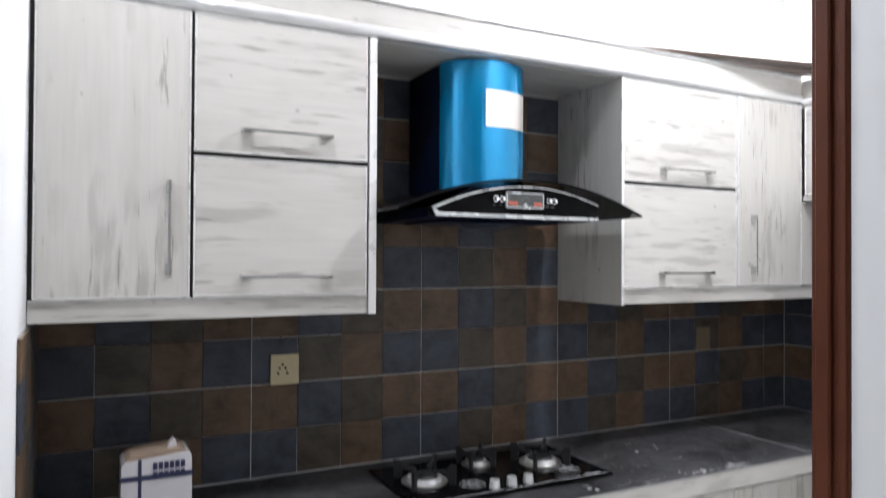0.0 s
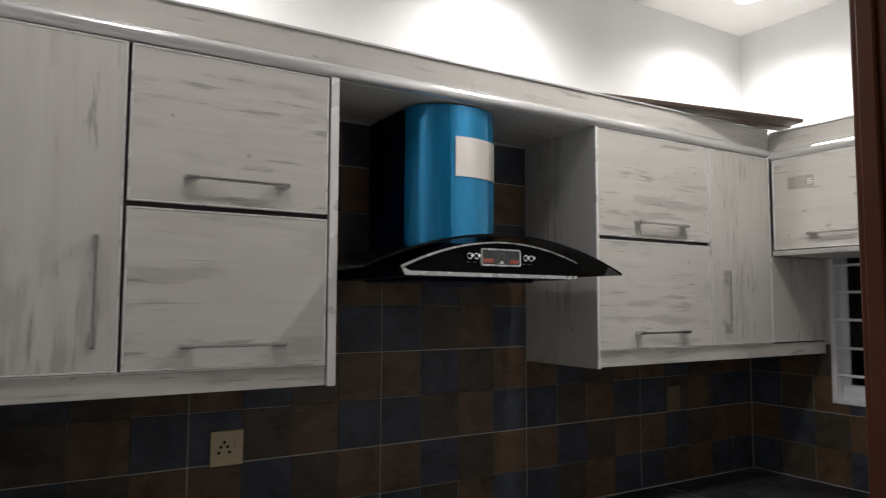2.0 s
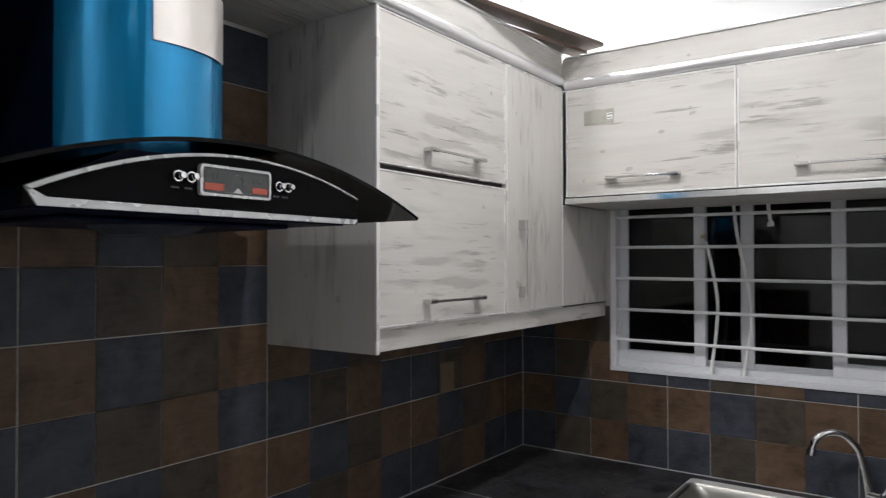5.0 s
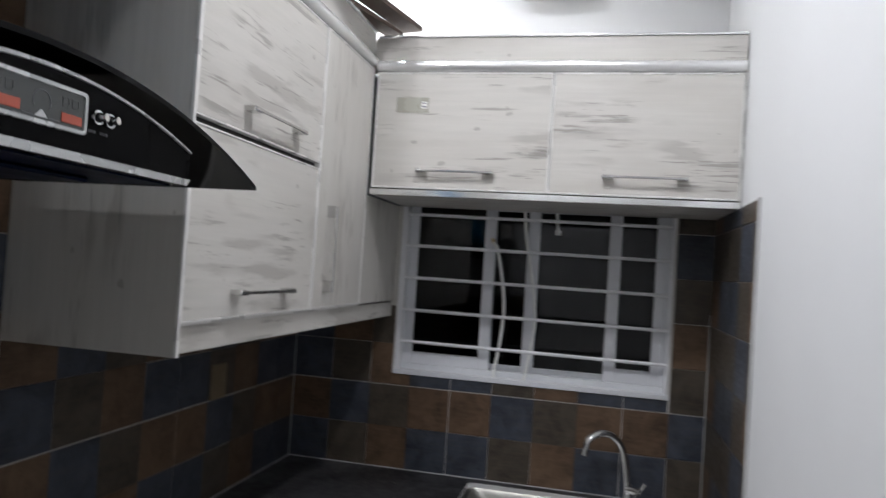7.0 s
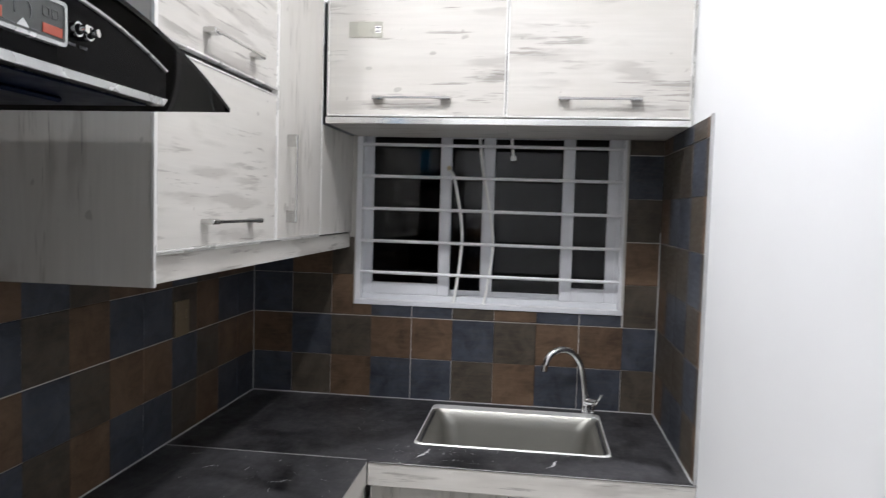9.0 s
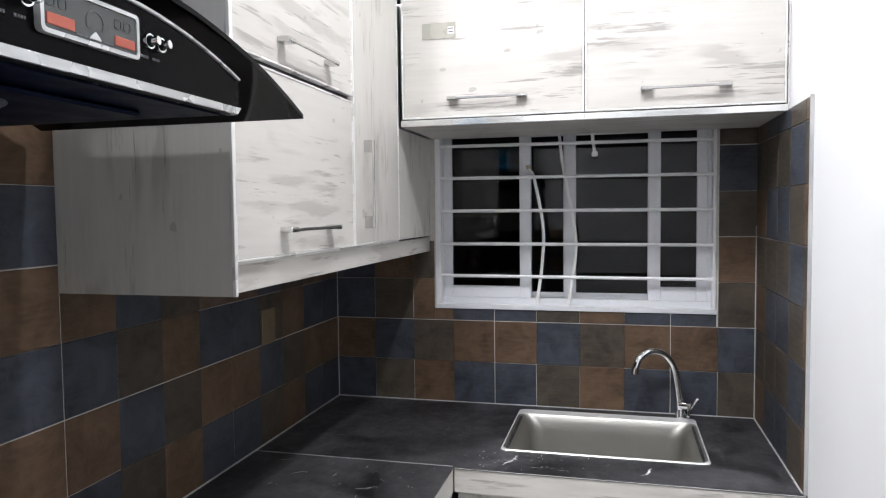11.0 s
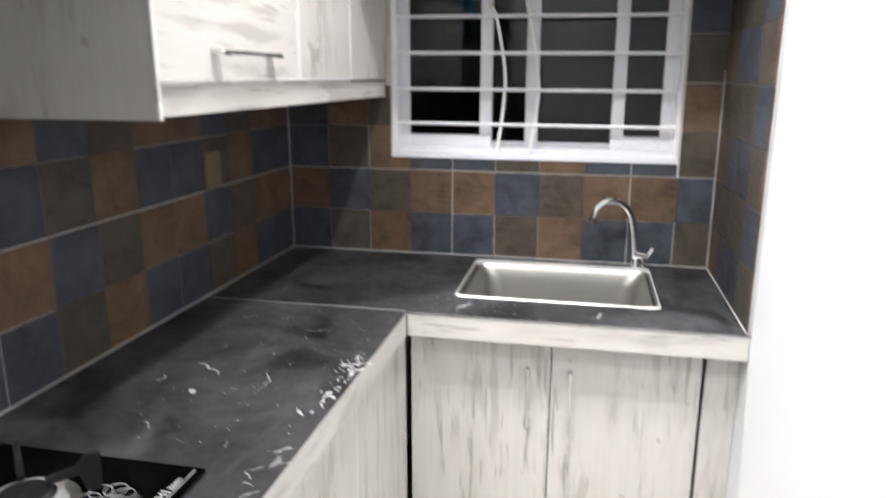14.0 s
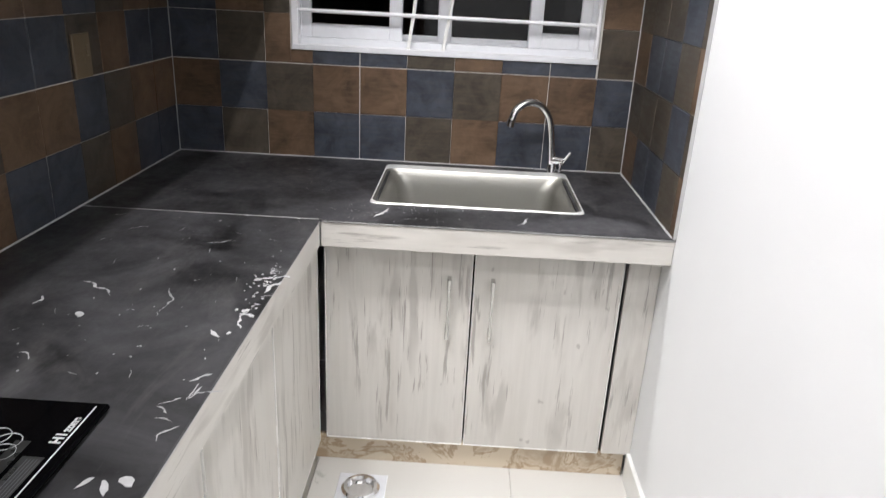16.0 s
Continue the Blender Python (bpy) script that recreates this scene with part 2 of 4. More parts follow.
fnt = FILM.node_tree
bump(fnt, fnt.nodes["Principled BSDF"], noise_tex(fnt, coords(fnt, (38, 38, 1.2), False), 1.0, 3, 0.5, 0.3), 0.35, 0.004)
FILM.node_tree.nodes["Principled BSDF"].inputs["Coat Weight"].default_value = 0.5
FILM.node_tree.nodes["Principled BSDF"].inputs["Coat Roughness"].default_value = 0.06


# ---- geometry helpers ----
BASE = {}


def thing(name, base, label, category, group="", kind=""):
    e = new(name)
    e.empty_display_size = 0.05
    e.location = base
    BASE[e.name] = Vector(base)
    return tagged(e, label, category, group, kind)


def part(name, bm, mat, parent=None, label="", smooth=False):
    base = BASE[parent.name] if parent else Vector((0, 0, 0))
    bmesh.ops.recalc_face_normals(bm, faces=bm.faces)
    if base.length:
        bmesh.ops.translate(bm, verts=bm.verts, vec=-base)
    me = bpy.data.meshes.new(name)
    bm.to_mesh(me)
    bm.free()
    me.materials.append(mat)
    if smooth:
        for p in me.polygons:
            p.use_smooth = True
        me.set_sharp_from_angle(angle=radians(35))
    ob = new(name, me)
    if parent:
        ob.parent = parent
        BASE[ob.name] = base
    if label:
        ob["label"] = label
    return ob


def box(lo, hi, bevel=0.0, bm=None):
    out = bm or bmesh.new()
    lo, hi = Vector(lo), Vector(hi)
    m = Matrix.Translation((lo + hi) / 2) @ Matrix.Diagonal((*(hi - lo), 1))
    geo = bmesh.ops.create_cube(out, size=1, matrix=m)
    if bevel:
        edges = {e for v in geo["verts"] for e in v.link_edges}
        bmesh.ops.bevel(out, geom=list(edges), offset=bevel, segments=1, affect="EDGES")
    return out


def rod(a, b, r, seg=12, r2=None, bm=None):
    out = bm or bmesh.new()
    a, b = Vector(a), Vector(b)
    m = Matrix.Translation((a + b) / 2) @ (b - a).to_track_quat("Z", "Y").to_matrix().to_4x4()
    bmesh.ops.create_cone(out, cap_ends=True, segments=seg, radius1=r, radius2=r if r2 is None else r2, depth=(b - a).length, matrix=m)
    return out


def tube(points, r, seg=10, bm=None):
    out = bm or bmesh.new()
    pts = [Vector(p) for p in points]
    rings = []
    for i, p in enumerate(pts):
        d = (pts[min(i + 1, len(pts) - 1)] - pts[max(i - 1, 0)]).normalized()
        u = d.orthogonal().normalized() if i == 0 else (rings_u - d * rings_u.dot(d)).normalized()
        rings_u = u
        w = d.cross(u)
        rings.append([out.verts.new(p + r * (math.cos(k * math.tau / seg) * u + math.sin(k * math.tau / seg) * w)) for k in range(seg)])
    for a, b in zip(rings, rings[1:]):
        for k in range(seg):
            out.faces.new((a[k], a[(k + 1) % seg], b[(k + 1) % seg], b[k]))
    out.faces.new(rings[0])
    out.faces.new(rings[-1])
    return out


def extrude_outline(points, offset, bm=None):
    """A closed outline of 3D points made solid along offset."""
    out = bm or bmesh.new()
    o = Vector(offset)
    a = [out.verts.new(Vector(p)) for p in points]
    b = [out.verts.new(Vector(p) + o) for p in points]
    out.faces.new(a)
    out.faces.new(b[::-1])
    n = len(a)
    for i in range(n):
        out.faces.new((a[i], b[i], b[(i + 1) % n], a[(i + 1) % n]))
    return out


def setting(name, bm, mat, label, category):
    return tagged(part(name, bm, mat), label, category, kind="structure")


def letters(body, size, x, y, z):
    """Printed writing lying flat, as a thin mesh."""
    cu = bpy.data.curves.new("letters", "FONT")
    cu.body, cu.size, cu.extrude = body, size, 0.0003
    cu.offset = 0.0006
    ob = new("letters", cu)
    bpy.context.view_layer.update()
    me = bpy.data.meshes.new_from_object(ob.evaluated_get(bpy.context.evaluated_depsgraph_get()))
    out = bmesh.new()
    out.from_mesh(me)
    bmesh.ops.translate(out, verts=out.verts, vec=(x, y, z))
    bpy.data.objects.remove(ob)
    bpy.data.curves.remove(cu)
    bpy.data.meshes.remove(me)
    return out


def curve_points(keys, n=20):
    """Smooth line through a few places."""
    pts = [Vector(k) for k in keys]
    pts = [pts[0] * 2 - pts[1], *pts, pts[-1] * 2 - pts[-2]]
    out = []
    for i in range(1, len(pts) - 2):
        p0, p1, p2, p3 = pts[i - 1:i + 3]
        for k in range(n):
            t = k / n
            out.append(0.5 * (2 * p1 + (p2 - p0) * t + (2 * p0 - 5 * p1 + 4 * p2 - p3) * t * t + (3 * p1 - p0 - 3 * p2 + p3) * t ** 3))
    out.append(pts[-2])
    return out


# ---- structure ----
T = 0.012   # tile and its bed in front of the plaster
WY0, WY1, WZ0, WZ1 = 0.948, 1.962, 1.193, 1.90   # window opening
OX0, OX1, OZ = -0.155, 1.120, 2.62                 # doorway in the white wall
JY = 0.693                                       # outer edge of the timber lining
YJ = 0.765
OUT = -2.2
setting("wall_north", box((X0 - 0.2, YA + T, 0), (X1 + 0.25, YA + 0.25, CEIL)), PAINT, "white painted kitchen wall behind the hob", "wall")
bm = bmesh.new()
box((X1 + T, YO, 0), (X1 + 0.20, WY0, CEIL), bm=bm)
box((X1 + T, WY1, 0), (X1 + 0.20, YA + T, CEIL), bm=bm)
box((X1 + T, WY0, 0), (X1 + 0.20, WY1, WZ0), bm=bm)
box((X1 + T, WY0, WZ1), (X1 + 0.20, WY1, CEIL), bm=bm)
setting("wall_east", bm, PAINT, "white painted wall with the kitchen window", "wall")
bm = bmesh.new()
box((OX1 + 0.122, JY, 0), (X1 + T, YC, CEIL), bm=bm)
box((OX1 + 0.068, JY, 0), (OX1 + 0.122, YC - 0.020, CEIL), bm=bm)
box((OX1 + 0.045, JY, 0), (OX1 + 0.068, YJ - 0.006, CEIL), bm=bm)
box((OX1 + 0.004, YO, 0), (X1 + T, JY, CEIL), bm=bm)
box((X0, YO, OZ + 0.045), (OX1 + 0.004, JY, CEIL), bm=bm)
box((X0, JY, OZ + 0.045), (OX1 + 0.045, YJ - 0.006, CEIL), bm=bm)
setting("wall_south", bm, PAINT, "white painted wall beside the kitchen doorway", "wall")
setting("wall_west", box((X0 - 0.2, OUT, 0), (X0, YA + T, CEIL)), PAINT, "white painted wall closing the kitchen", "wall")
setting("wall_hall_south", box((X0 - 0.2, OUT - 0.2, 0), (X1 + 0.2, OUT, CEIL)), PAINT, "white painted hall wall", "wall")
setting("wall_hall_east", box((X1 + T, OUT, 0), (X1 + 0.2, YO, CEIL)), PAINT, "white painted hall end wall", "wall")
setting("ceiling", box((X0 - 0.2, OUT - 0.2, CEIL), (X1 + 0.25, YA + 0.25, CEIL + 0.15)), CEILING, "flat white painted ceiling", "ceiling")
floor = setting("floor", box((X0 - 0.2, OUT - 0.2, -0.12), (X1 + 0.2, YA + 0.2, -0.004)), GROUT, "pale polished marble tile floor", "floor")
# Added near-black sheet that gives the panes their night darkness.
setting("backdrop_night", box((5.2, -2, -1), (5.4, 5, 4)), NIGHT, "dark sheet standing in for the night outside", "backdrop")
bm = bmesh.new()
box((OX1 + 0.124, YC, 0), (2.582, YC + 0.013, 0.10), 0.003, bm)
setting("baseboard", bm, WHITEP, "white glossy skirting along the wall", "baseboard")

# doorway lining with its rebate
door = thing("door_frame", (OX1, 0.755, 0), "dark red stained timber door frame in the doorway", "door frame", kind="structure")


def jamb(x, s):
    bm = box((x, JY, 0), (x + s * 0.045, YJ, OZ + 0.04), 0.004)
    box((x - s * 0.010, JY + 0.030, 0), (x, JY + 0.058, OZ), 0.003, bm)
    box((x - s * 0.004, JY + 0.004, 0), (x, JY + 0.018, OZ), 0.002, bm)
    part("jamb", bm, JAMBW, door)


jamb(OX1, 1)
part("lintel", box((OX0, JY, OZ), (OX1, YJ, OZ + 0.045), 0.004), JAMBW, door)

# window with sliding sashes
win = thing("window_1", (X1 + 0.06, 1.455, WZ0), "white metal sliding window, dark night outside", "window", kind="structure")
fx0, fx1 = X1 + 0.035, X1 + 0.105
part("window_sill", box((X1 - 0.005, WY0 - 0.004, WZ0 - 0.004), (fx0 + 0.001, WY1, WZ0 + 0.0135), 0.001), WINFRAME, win, "white painted sill")
bm = bmesh.new()
for lo, hi in (((fx0, WY1 - 0.025, WZ0 + 0.035), (fx1, WY1, WZ1 - 0.03)), ((fx0, WY0, WZ0 + 0.035), (fx1, WY0 + 0.025, WZ1 - 0.03)),
               ((fx0, WY0, WZ0), (fx1, WY1, WZ0 + 0.035)), ((fx0, WY0, WZ1 - 0.03), (fx1, WY1, WZ1))):
    box(lo, hi, 0.002, bm)
part("window_frame", bm, WINFRAME, win)


def sash(y0, y1, x, wide0, wide1, foot, material_pane):
    bm = bmesh.new()
    for lo, hi in (((x, y0, WZ0 + 0.035), (x + 0.03, y0 + wide0, WZ1 - 0.03)), ((x, y1 - wide1, WZ0 + 0.035), (x + 0.03, y1, WZ1 - 0.03)),
                   ((x, y0 + wide0, WZ0 + 0.035), (x + 0.03, y1 - wide1, WZ0 + 0.035 + foot)), ((x, y0 + wide0, WZ1 - 0.06), (x + 0.03, y1 - wide1, WZ1 - 0.03))):
        box(lo, hi, 0.002, bm)
    s = part("sash", bm, WINFRAME, win)
    p = part("pane", box((x + 0.012, y0 + wide0, WZ0 + 0.035 + foot), (x + 0.016, y1 - wide1, WZ1 - 0.06)), material_pane, s)
    p.visible_shadow = False


sash(1.600, WY1 - 0.025, fx0 + 0.004, 0.043, 0.032, 0.045, PANE)
sash(1.132, 1.478, fx0 + 0.038, 0.044, 0.043, 0.02, PANE)
sash(1.478, 1.640, fx0 + 0.042, 0.004, 0.004, 0.02, PANE)
sash(WY0 + 0.025, 1.176, fx0 + 0.004, 0.036, 0.044, 0.05, PANE)

grille = thing("window_grille", (X1, 1.455, WZ0), "white painted steel bars across the window", "grille")
for lo, hi in (((X1 - 0.004, WY1 - 0.022, WZ0 + 0.012), (X1 + 0.03, WY1, WZ1)), ((X1 - 0.004, WY0, WZ0 + 0.012), (X1 + 0.03, WY0 + 0.012, WZ1))):
    part("side_rail", box(lo, hi, 0.002), GRILLE, grille)
for z in (1.803, 1.682, 1.558, 1.433, 1.311):
    part("bar", rod((X1 + 0.006, WY0 + 0.008, z), (X1 + 0.006, WY1 - 0.01, z + 0.004), 0.0062, 10), GRILLE, grille, smooth=True)

for keys in ([(X1 + 0.03, 1.606, 1.715), (X1 + 0.016, 1.585, 1.68), (X1 + 0.016, 1.552, 1.50), (X1 + 0.016, 1.556, 1.36), (X1 + 0.010, 1.576, 1.207)],
             [(X1 + 0.02, 1.494, 1.86), (X1 + 0.018, 1.478, 1.72), (X1 + 0.018, 1.437, 1.50), (X1 + 0.016, 1.434, 1.38), (X1 + 0.010, 1.460, 1.207)],
             [(X1 + 0.015, 1.373, 1.86), (X1 + 0.015, 1.370, 1.81), (X1 + 0.014, 1.364, 1.77)]):
    cable = thing("cable", keys[-1], "loose white electric cable hanging in the window", "cable", "window cables")
    part("wire", tube(curve_points(keys, 8), 0.0058, 8), WHITEP, cable, smooth=True)
    if len(keys) == 3:
        part("plug", rod((keys[2][0], keys[2][1], 1.772), (keys[2][0], keys[2][1], 1.755), 0.011, 10), WHITEP, cable)
    else:
        part("tip", rod(keys[0], (keys[0][0] + 0.004, keys[0][1] + 0.004, keys[0][2] + 0.014), 0.008, 8), BEIGE, cable)

# ceiling downlights, all out of view, some added only as fill
for lx, ly, watts, blend in DOWNLIGHTS:
    d = thing("downlight", (lx, ly, CEIL), "round white recessed ceiling downlight out of view, switched on, placed to fit the light", "ceiling lamp", "ceiling downlights")
    part("rim", rod((lx, ly, CEIL - 0.008), (lx, ly, CEIL), 0.062, 24, 0.066), WHITEP, d)
    part("lens", rod((lx, ly, CEIL - 0.011), (lx, ly, CEIL - 0.008), 0.048, 24), GLOW, d, "glowing lens")


# ---- cabinets ----
def handle(parent, centre, length, axis, out):
    """A slim bar on two square posts. axis: run of the bar, out: way off the door."""
    c, a, o = Vector(centre), Vector(axis), Vector(out)
    side = a.cross(o)
    bm = bmesh.new()
    def block(mid, la, lo, ls):
        h = Vector([abs(a[i]) * la + abs(o[i]) * lo + abs(side[i]) * ls for i in range(3)]) / 2
        box(mid - h, mid + h, 0.0012, bm)
    block(c + o * 0.027, length - 0.004, 0.005, 0.0075)
    for s in (-1, 1):
        block(c + a * s * (length / 2 - 0.018) + o * 0.014, 0.034, 0.028, 0.0115)
    return part("handle", bm, HANDLE, parent, "slim satin steel bar handle")


def leaf(parent, plane, front, u0, u1, z0, z1, mat, name="door", edge=0.0045):
    def at(u, z, d):
        return (u, front + d, z) if plane == "y" else (front + d, u, z)
    d = part(name, box(at(u0 + edge, z0 + edge, 0), at(u1 - edge, z1 - edge, 0.018), 0.0015), mat, parent)
    bm = bmesh.new()
    for a, b in (((u0, z0), (u0 + edge, z1)), ((u1 - edge, z0), (u1, z1)), ((u0 + edge, z0), (u1 - edge, z0 + edge)), ((u0 + edge, z1 - edge), (u1 - edge, z1))):
        box(at(*a, -0.0015), at(*b, 0.018), 0.0008, bm)
    part("edge_band", bm, EDGE, d, "pale metallic edge banding")
    return d


def carcass(parent, lo, hi, mat=GAP):
    return part("body", box(lo, hi), mat, parent)


ZT, ZS0, ZS1, ZB, ZV = 2.259, 1.859, 1.873, 1.469, 1.409
ZTB = 2.248
YB, XB = YF + 0.019, XF + 0.019   # carcass fronts
NOTE = "bleached grey wood-grain laminate"

# left of the hood
u = thing("wall_cabinet", ((X0 + 0.235) / 2, 2.17, ZV), f"tall wall cabinet with {NOTE} door", "cabinet", "wall cabinets")
carcass(u, (X0 + 0.001, YB, ZV + 0.05), (0.2345, YA, ZT))
d = leaf(u, "y", YF, -0.143, 0.230, ZB, ZT - 0.004, LAM_Z)
handle(d, (0.174, YF, 1.656), 0.262, (0, 0, 1), (0, -1, 0))
u = thing("wall_cabinet", (0.495, 2.17, ZV), f"wall cabinet with two lift-up {NOTE} flaps", "cabinet", "wall cabinets")
carcass(u, (0.236, YB, ZV + 0.05), (0.752, YA, ZT))
d = leaf(u, "y", YF, 0.239, 0.744, ZB, ZS0, LAM_X, "flap")
handle(d, (0.496, YF, 1.525), 0.268, (1, 0, 0), (0, -1, 0))
d = leaf(u, "y", YF, 0.239, 0.744, ZS1, ZT - 0.004, LAM_X, "flap")
handle(d, (0.496, YF, 1.938), 0.268, (1, 0, 0), (0, -1, 0))
part("end_panel", box((0.753, YF + 0.003, ZV), (0.771, YA, ZT)), LAM_Z, u)
part("end_edge", box((0.750, YF - 0.004, ZV - 0.002), (0.774, YF + 0.003, ZT), 0.001), EDGE, u, "pale edge strip")
# right of the hood
u = thing("wall_cabinet", (2.06, 2.17, ZV), f"wall cabinet beside the hood, two {NOTE} flaps", "cabinet", "wall cabinets")
carcass(u, (1.772, YB, ZV + 0.05), (2.368, YA, ZT))
d = leaf(u, "y", YF, 1.760, 2.364, ZB, ZS0, LAM_X, "flap")
handle(d, (2.073, YF, 1.526), 0.276, (1, 0, 0), (0, -1, 0))
d = leaf(u, "y", YF, 1.760, 2.364, ZS1, ZT - 0.004, LAM_X, "flap")
handle(d, (2.077, YF, 1.927), 0.276, (1, 0, 0), (0, -1, 0))
part("end_panel", box((1.752, YF + 0.004, ZV - 0.004), (1.770, YA, ZT)), LAM_Z, u)
part("end_edge", box((1.750, YF - 0.003, ZV - 0.004), (1.759, YF + 0.004, ZT), 0.001), EDGE, u, "pale edge strip")
u = thing("wall_cabinet", (2.65, 2.17, ZV), f"tall corner wall cabinet with {NOTE} door", "cabinet", "wall cabinets")
carcass(u, (2.369, YB, ZV + 0.05), (X1, YA, 1.80))
part("upper_body", box((2.369, YB, 1.80), (XB, YA, ZT)), GAP, u)
d = leaf(u, "y", YF, 2.372, 2.768, ZB, ZT - 0.004, LAM_Z)
handle(d, (2.452, YF, 1.640), 0.250, (0, 0, 1), (0, -1, 0))
part("filler_panel", box((2.774, YF + 0.002, ZB), (X1 - 0.002, YF + 0.018, 1.834), 0.001), LAM_Z, u)
# over the window
for y0, y1, hy in ((1.3815, 1.962, 1.680), (0.815, 1.3790, 1.090)):
    u = thing("wall_cabinet", (2.98, (y0 + y1) / 2, 1.836), f"low wall cabinet with {NOTE} flap over the window", "cabinet", "wall cabinets")
    carcass(u, (XB - 0.012, y0 - 0.001, 1.8545), (X1, y1 + 0.001, 1.8595))
    part("upper_body", box((XB, y0 - 0.001, 1.8595), (X1, y1 + 0.001, ZTB)), GAP, u)
    d = leaf(u, "x", XF, y0, y1, 1.860, ZTB - 0.004, LAM_Y, "flap", 0.0055)
    handle(d, (XF, hy, 1.917), 0.255, (0, 1, 0), (-1, 0, 0))
    part("bottom_panel", box((XF - 0.006, y0 - 0.001, 1.836), (X1 - 0.002, y1 + 0.001, 1.854), 0.001), LAM_Y, u)
    part("bottom_edge", box((XF - 0.011, y0 - 0.001, 1.835), (XF - 0.006, y1 + 0.001, 1.855), 0.001), EDGEMETAL, u, "polished metal edge strip")
part("side_panel", box((XF - 0.002, YC + 0.001, 1.836), (X1 - 0.002, 0.812, ZTB)), EDGE, u)
t = thing("tape_patch", (XF, 1.836, 2.135), "strip of olive packing tape stuck on the cabinet flap", "tape")
part("strip", box((XF - 0.0028, 1.781, 2.110), (XF - 0.0018, 1.891, 2.160)), TAPE, t)
part("label_print", box((XF - 0.0034, 1.786, 2.124), (XF - 0.0028, 1.806, 2.146)), WHITEP, t)
part("print_bar", box((XF - 0.0038, 1.788, 2.139), (XF - 0.0034, 1.804, 2.142)), INK, t)
part("print_bar", box((XF - 0.0038, 1.788, 2.128), (XF - 0.0034, 1.804, 2.131)), INK, t)

# pelmets under the wall cabinets
for x0, x1 in ((X0 + 0.002, 0.750), (1.772, X1 - 0.004)):
    p = thing("pelmet", ((x0 + x1) / 2, YF, ZV), f"{NOTE} light pelmet under the wall cabinets", "pelmet", "pelmets")
    part("board", box((x0, YF + 0.010, ZV), (x1, YF + 0.028, ZB - 0.006), 0.001), LAM_X, p)
    part("top_strip", box((x0, YF + 0.004, ZB - 0.0055), (x1 if x1 < 1 else 2.77, YF + 0.016, ZB - 0.0012), 0.0008), EDGE, p, "pale metal strip")
    part("underside", box((x0, YF + 0.028, ZV + 0.03), (x1, YA, ZV + 0.05)), LAM_X, p)

# cornice along both runs
c = thing("cornice", (1.3, YF, ZT), f"{NOTE} cornice with a bright metal strip on the wall cabinets", "cornice", "cornices")
part("board", box((X0 + 0.002, YF + 0.004, ZT + 0.04), (XF + 0.004, YF + 0.022, 2.374), 0.001), LAM_X, c)
part("metal_strip", extrude_outline([(X0 + 0.002, YF + 0.008 - 0.022 * math.sin(math.pi * k / 10), ZT + 0.021 - 0.021 * math.cos(math.pi * k / 10)) for k in range(11)], (XF - X0 - 0.012, 0, 0)), ALU, c, "bright rounded metal strip", True)
part("top_strip", box((X0 + 0.002, YF - 0.004, 2.374), (XF - 0.004, YF + 0.026, 2.381), 0.001), ALU, c)
part("top_board", box((X0 + 0.002, YF + 0.0222, 2.355), (X1, YA, 2.371)), LAM_X, c)
part("niche_top", box((0.772, YF + 0.0222, ZT + 0.0005), (1.751, YA, ZT + 0.022)), LAM_X, c)
c = thing("cornice", (XF, 1.4, ZTB), f"{NOTE} cornice with a bright metal strip over the window cabinets", "cornice", "cornices")
part("board", box((XF + 0.004, YC + 0.004, ZTB + 0.036), (XF + 0.022, YF + 0.003, 2.360), 0.001), LAM_Y, c)
part("metal_strip", extrude_outline([(XF + 0.008 - 0.022 * math.sin(math.pi * k / 10), YC + 0.004, ZTB + 0.017 - 0.019 * math.cos(math.pi * k / 10)) for k in range(11)], (0, YF - YC - 0.014, 0)), ALU, c, "bright rounded metal strip", True)
part("top_strip", box((XF - 0.002, YC + 0.004, 2.360), (XF + 0.026, YF - 0.005, 2.367), 0.001), ALU, c)
part("top_board", box((XF + 0.026, YC + 0.004, 2.340), (X1, YF + 0.02, 2.354)), LAM_Y, c)

# timber strips lying on the cornices
for k, (a, b, w) in enumerate((((1.70, 2.10, 2.404), (2.80, 1.86, 2.394), 0.035), ((2.00, 2.17, 2.408), (2.83, 1.93, 2.390), 0.03))):
    s = thing("timber_strip", a, "long brown timber moulding strip lying on the cabinets", "timber", "loose timber strips")
    av, bv = Vector(a), Vector(b)
    side = (bv - av).cross(Vector((0, 0, 1))).normalized() * w
    up = Vector((0, 0, 0.007))
    part("strip", extrude_outline([av - side - up, av + side - up, av + side + up, av + side * 0.4 + up * 1.6, av - side * 0.4 + up * 1.6, av - side + up], bv - av), BOARD, s)

# base cabinets under the window
YL, XL, ZL = 1.738, 2.505, 0.750      # worktop fronts and the foot of its lip
for y0, y1, hy in ((1.327, 1.744, 1.391), (0.908, 1.322, 1.269)):
    u = thing("base_cabinet", (2.9, (y0 + y1) / 2, 0.0), f"base cabinet with {NOTE} door under the sink", "cabinet", "base cabinets")
    carcass(u, (2.601, y0 - 0.002, 0.10), (X1, y1 + 0.002, 0.60))
    d = leaf(u, "x", 2.582, y0, y1, 0.091, 0.7405, LAM_Z, edge=0.003)
    handle(d, (2.582, hy, 0.560), 0.19, (0, 0, 1), (-1, 0, 0))
u = thing("filler_panel", (2.6, 0.857, 0.09), f"narrow {NOTE} filler panel beside the wall", "panel")
part("board", box((2.583, YC + 0.001, 0.091), (2.601, 0.897, 0.744), 0.001), LAM_Z, u)
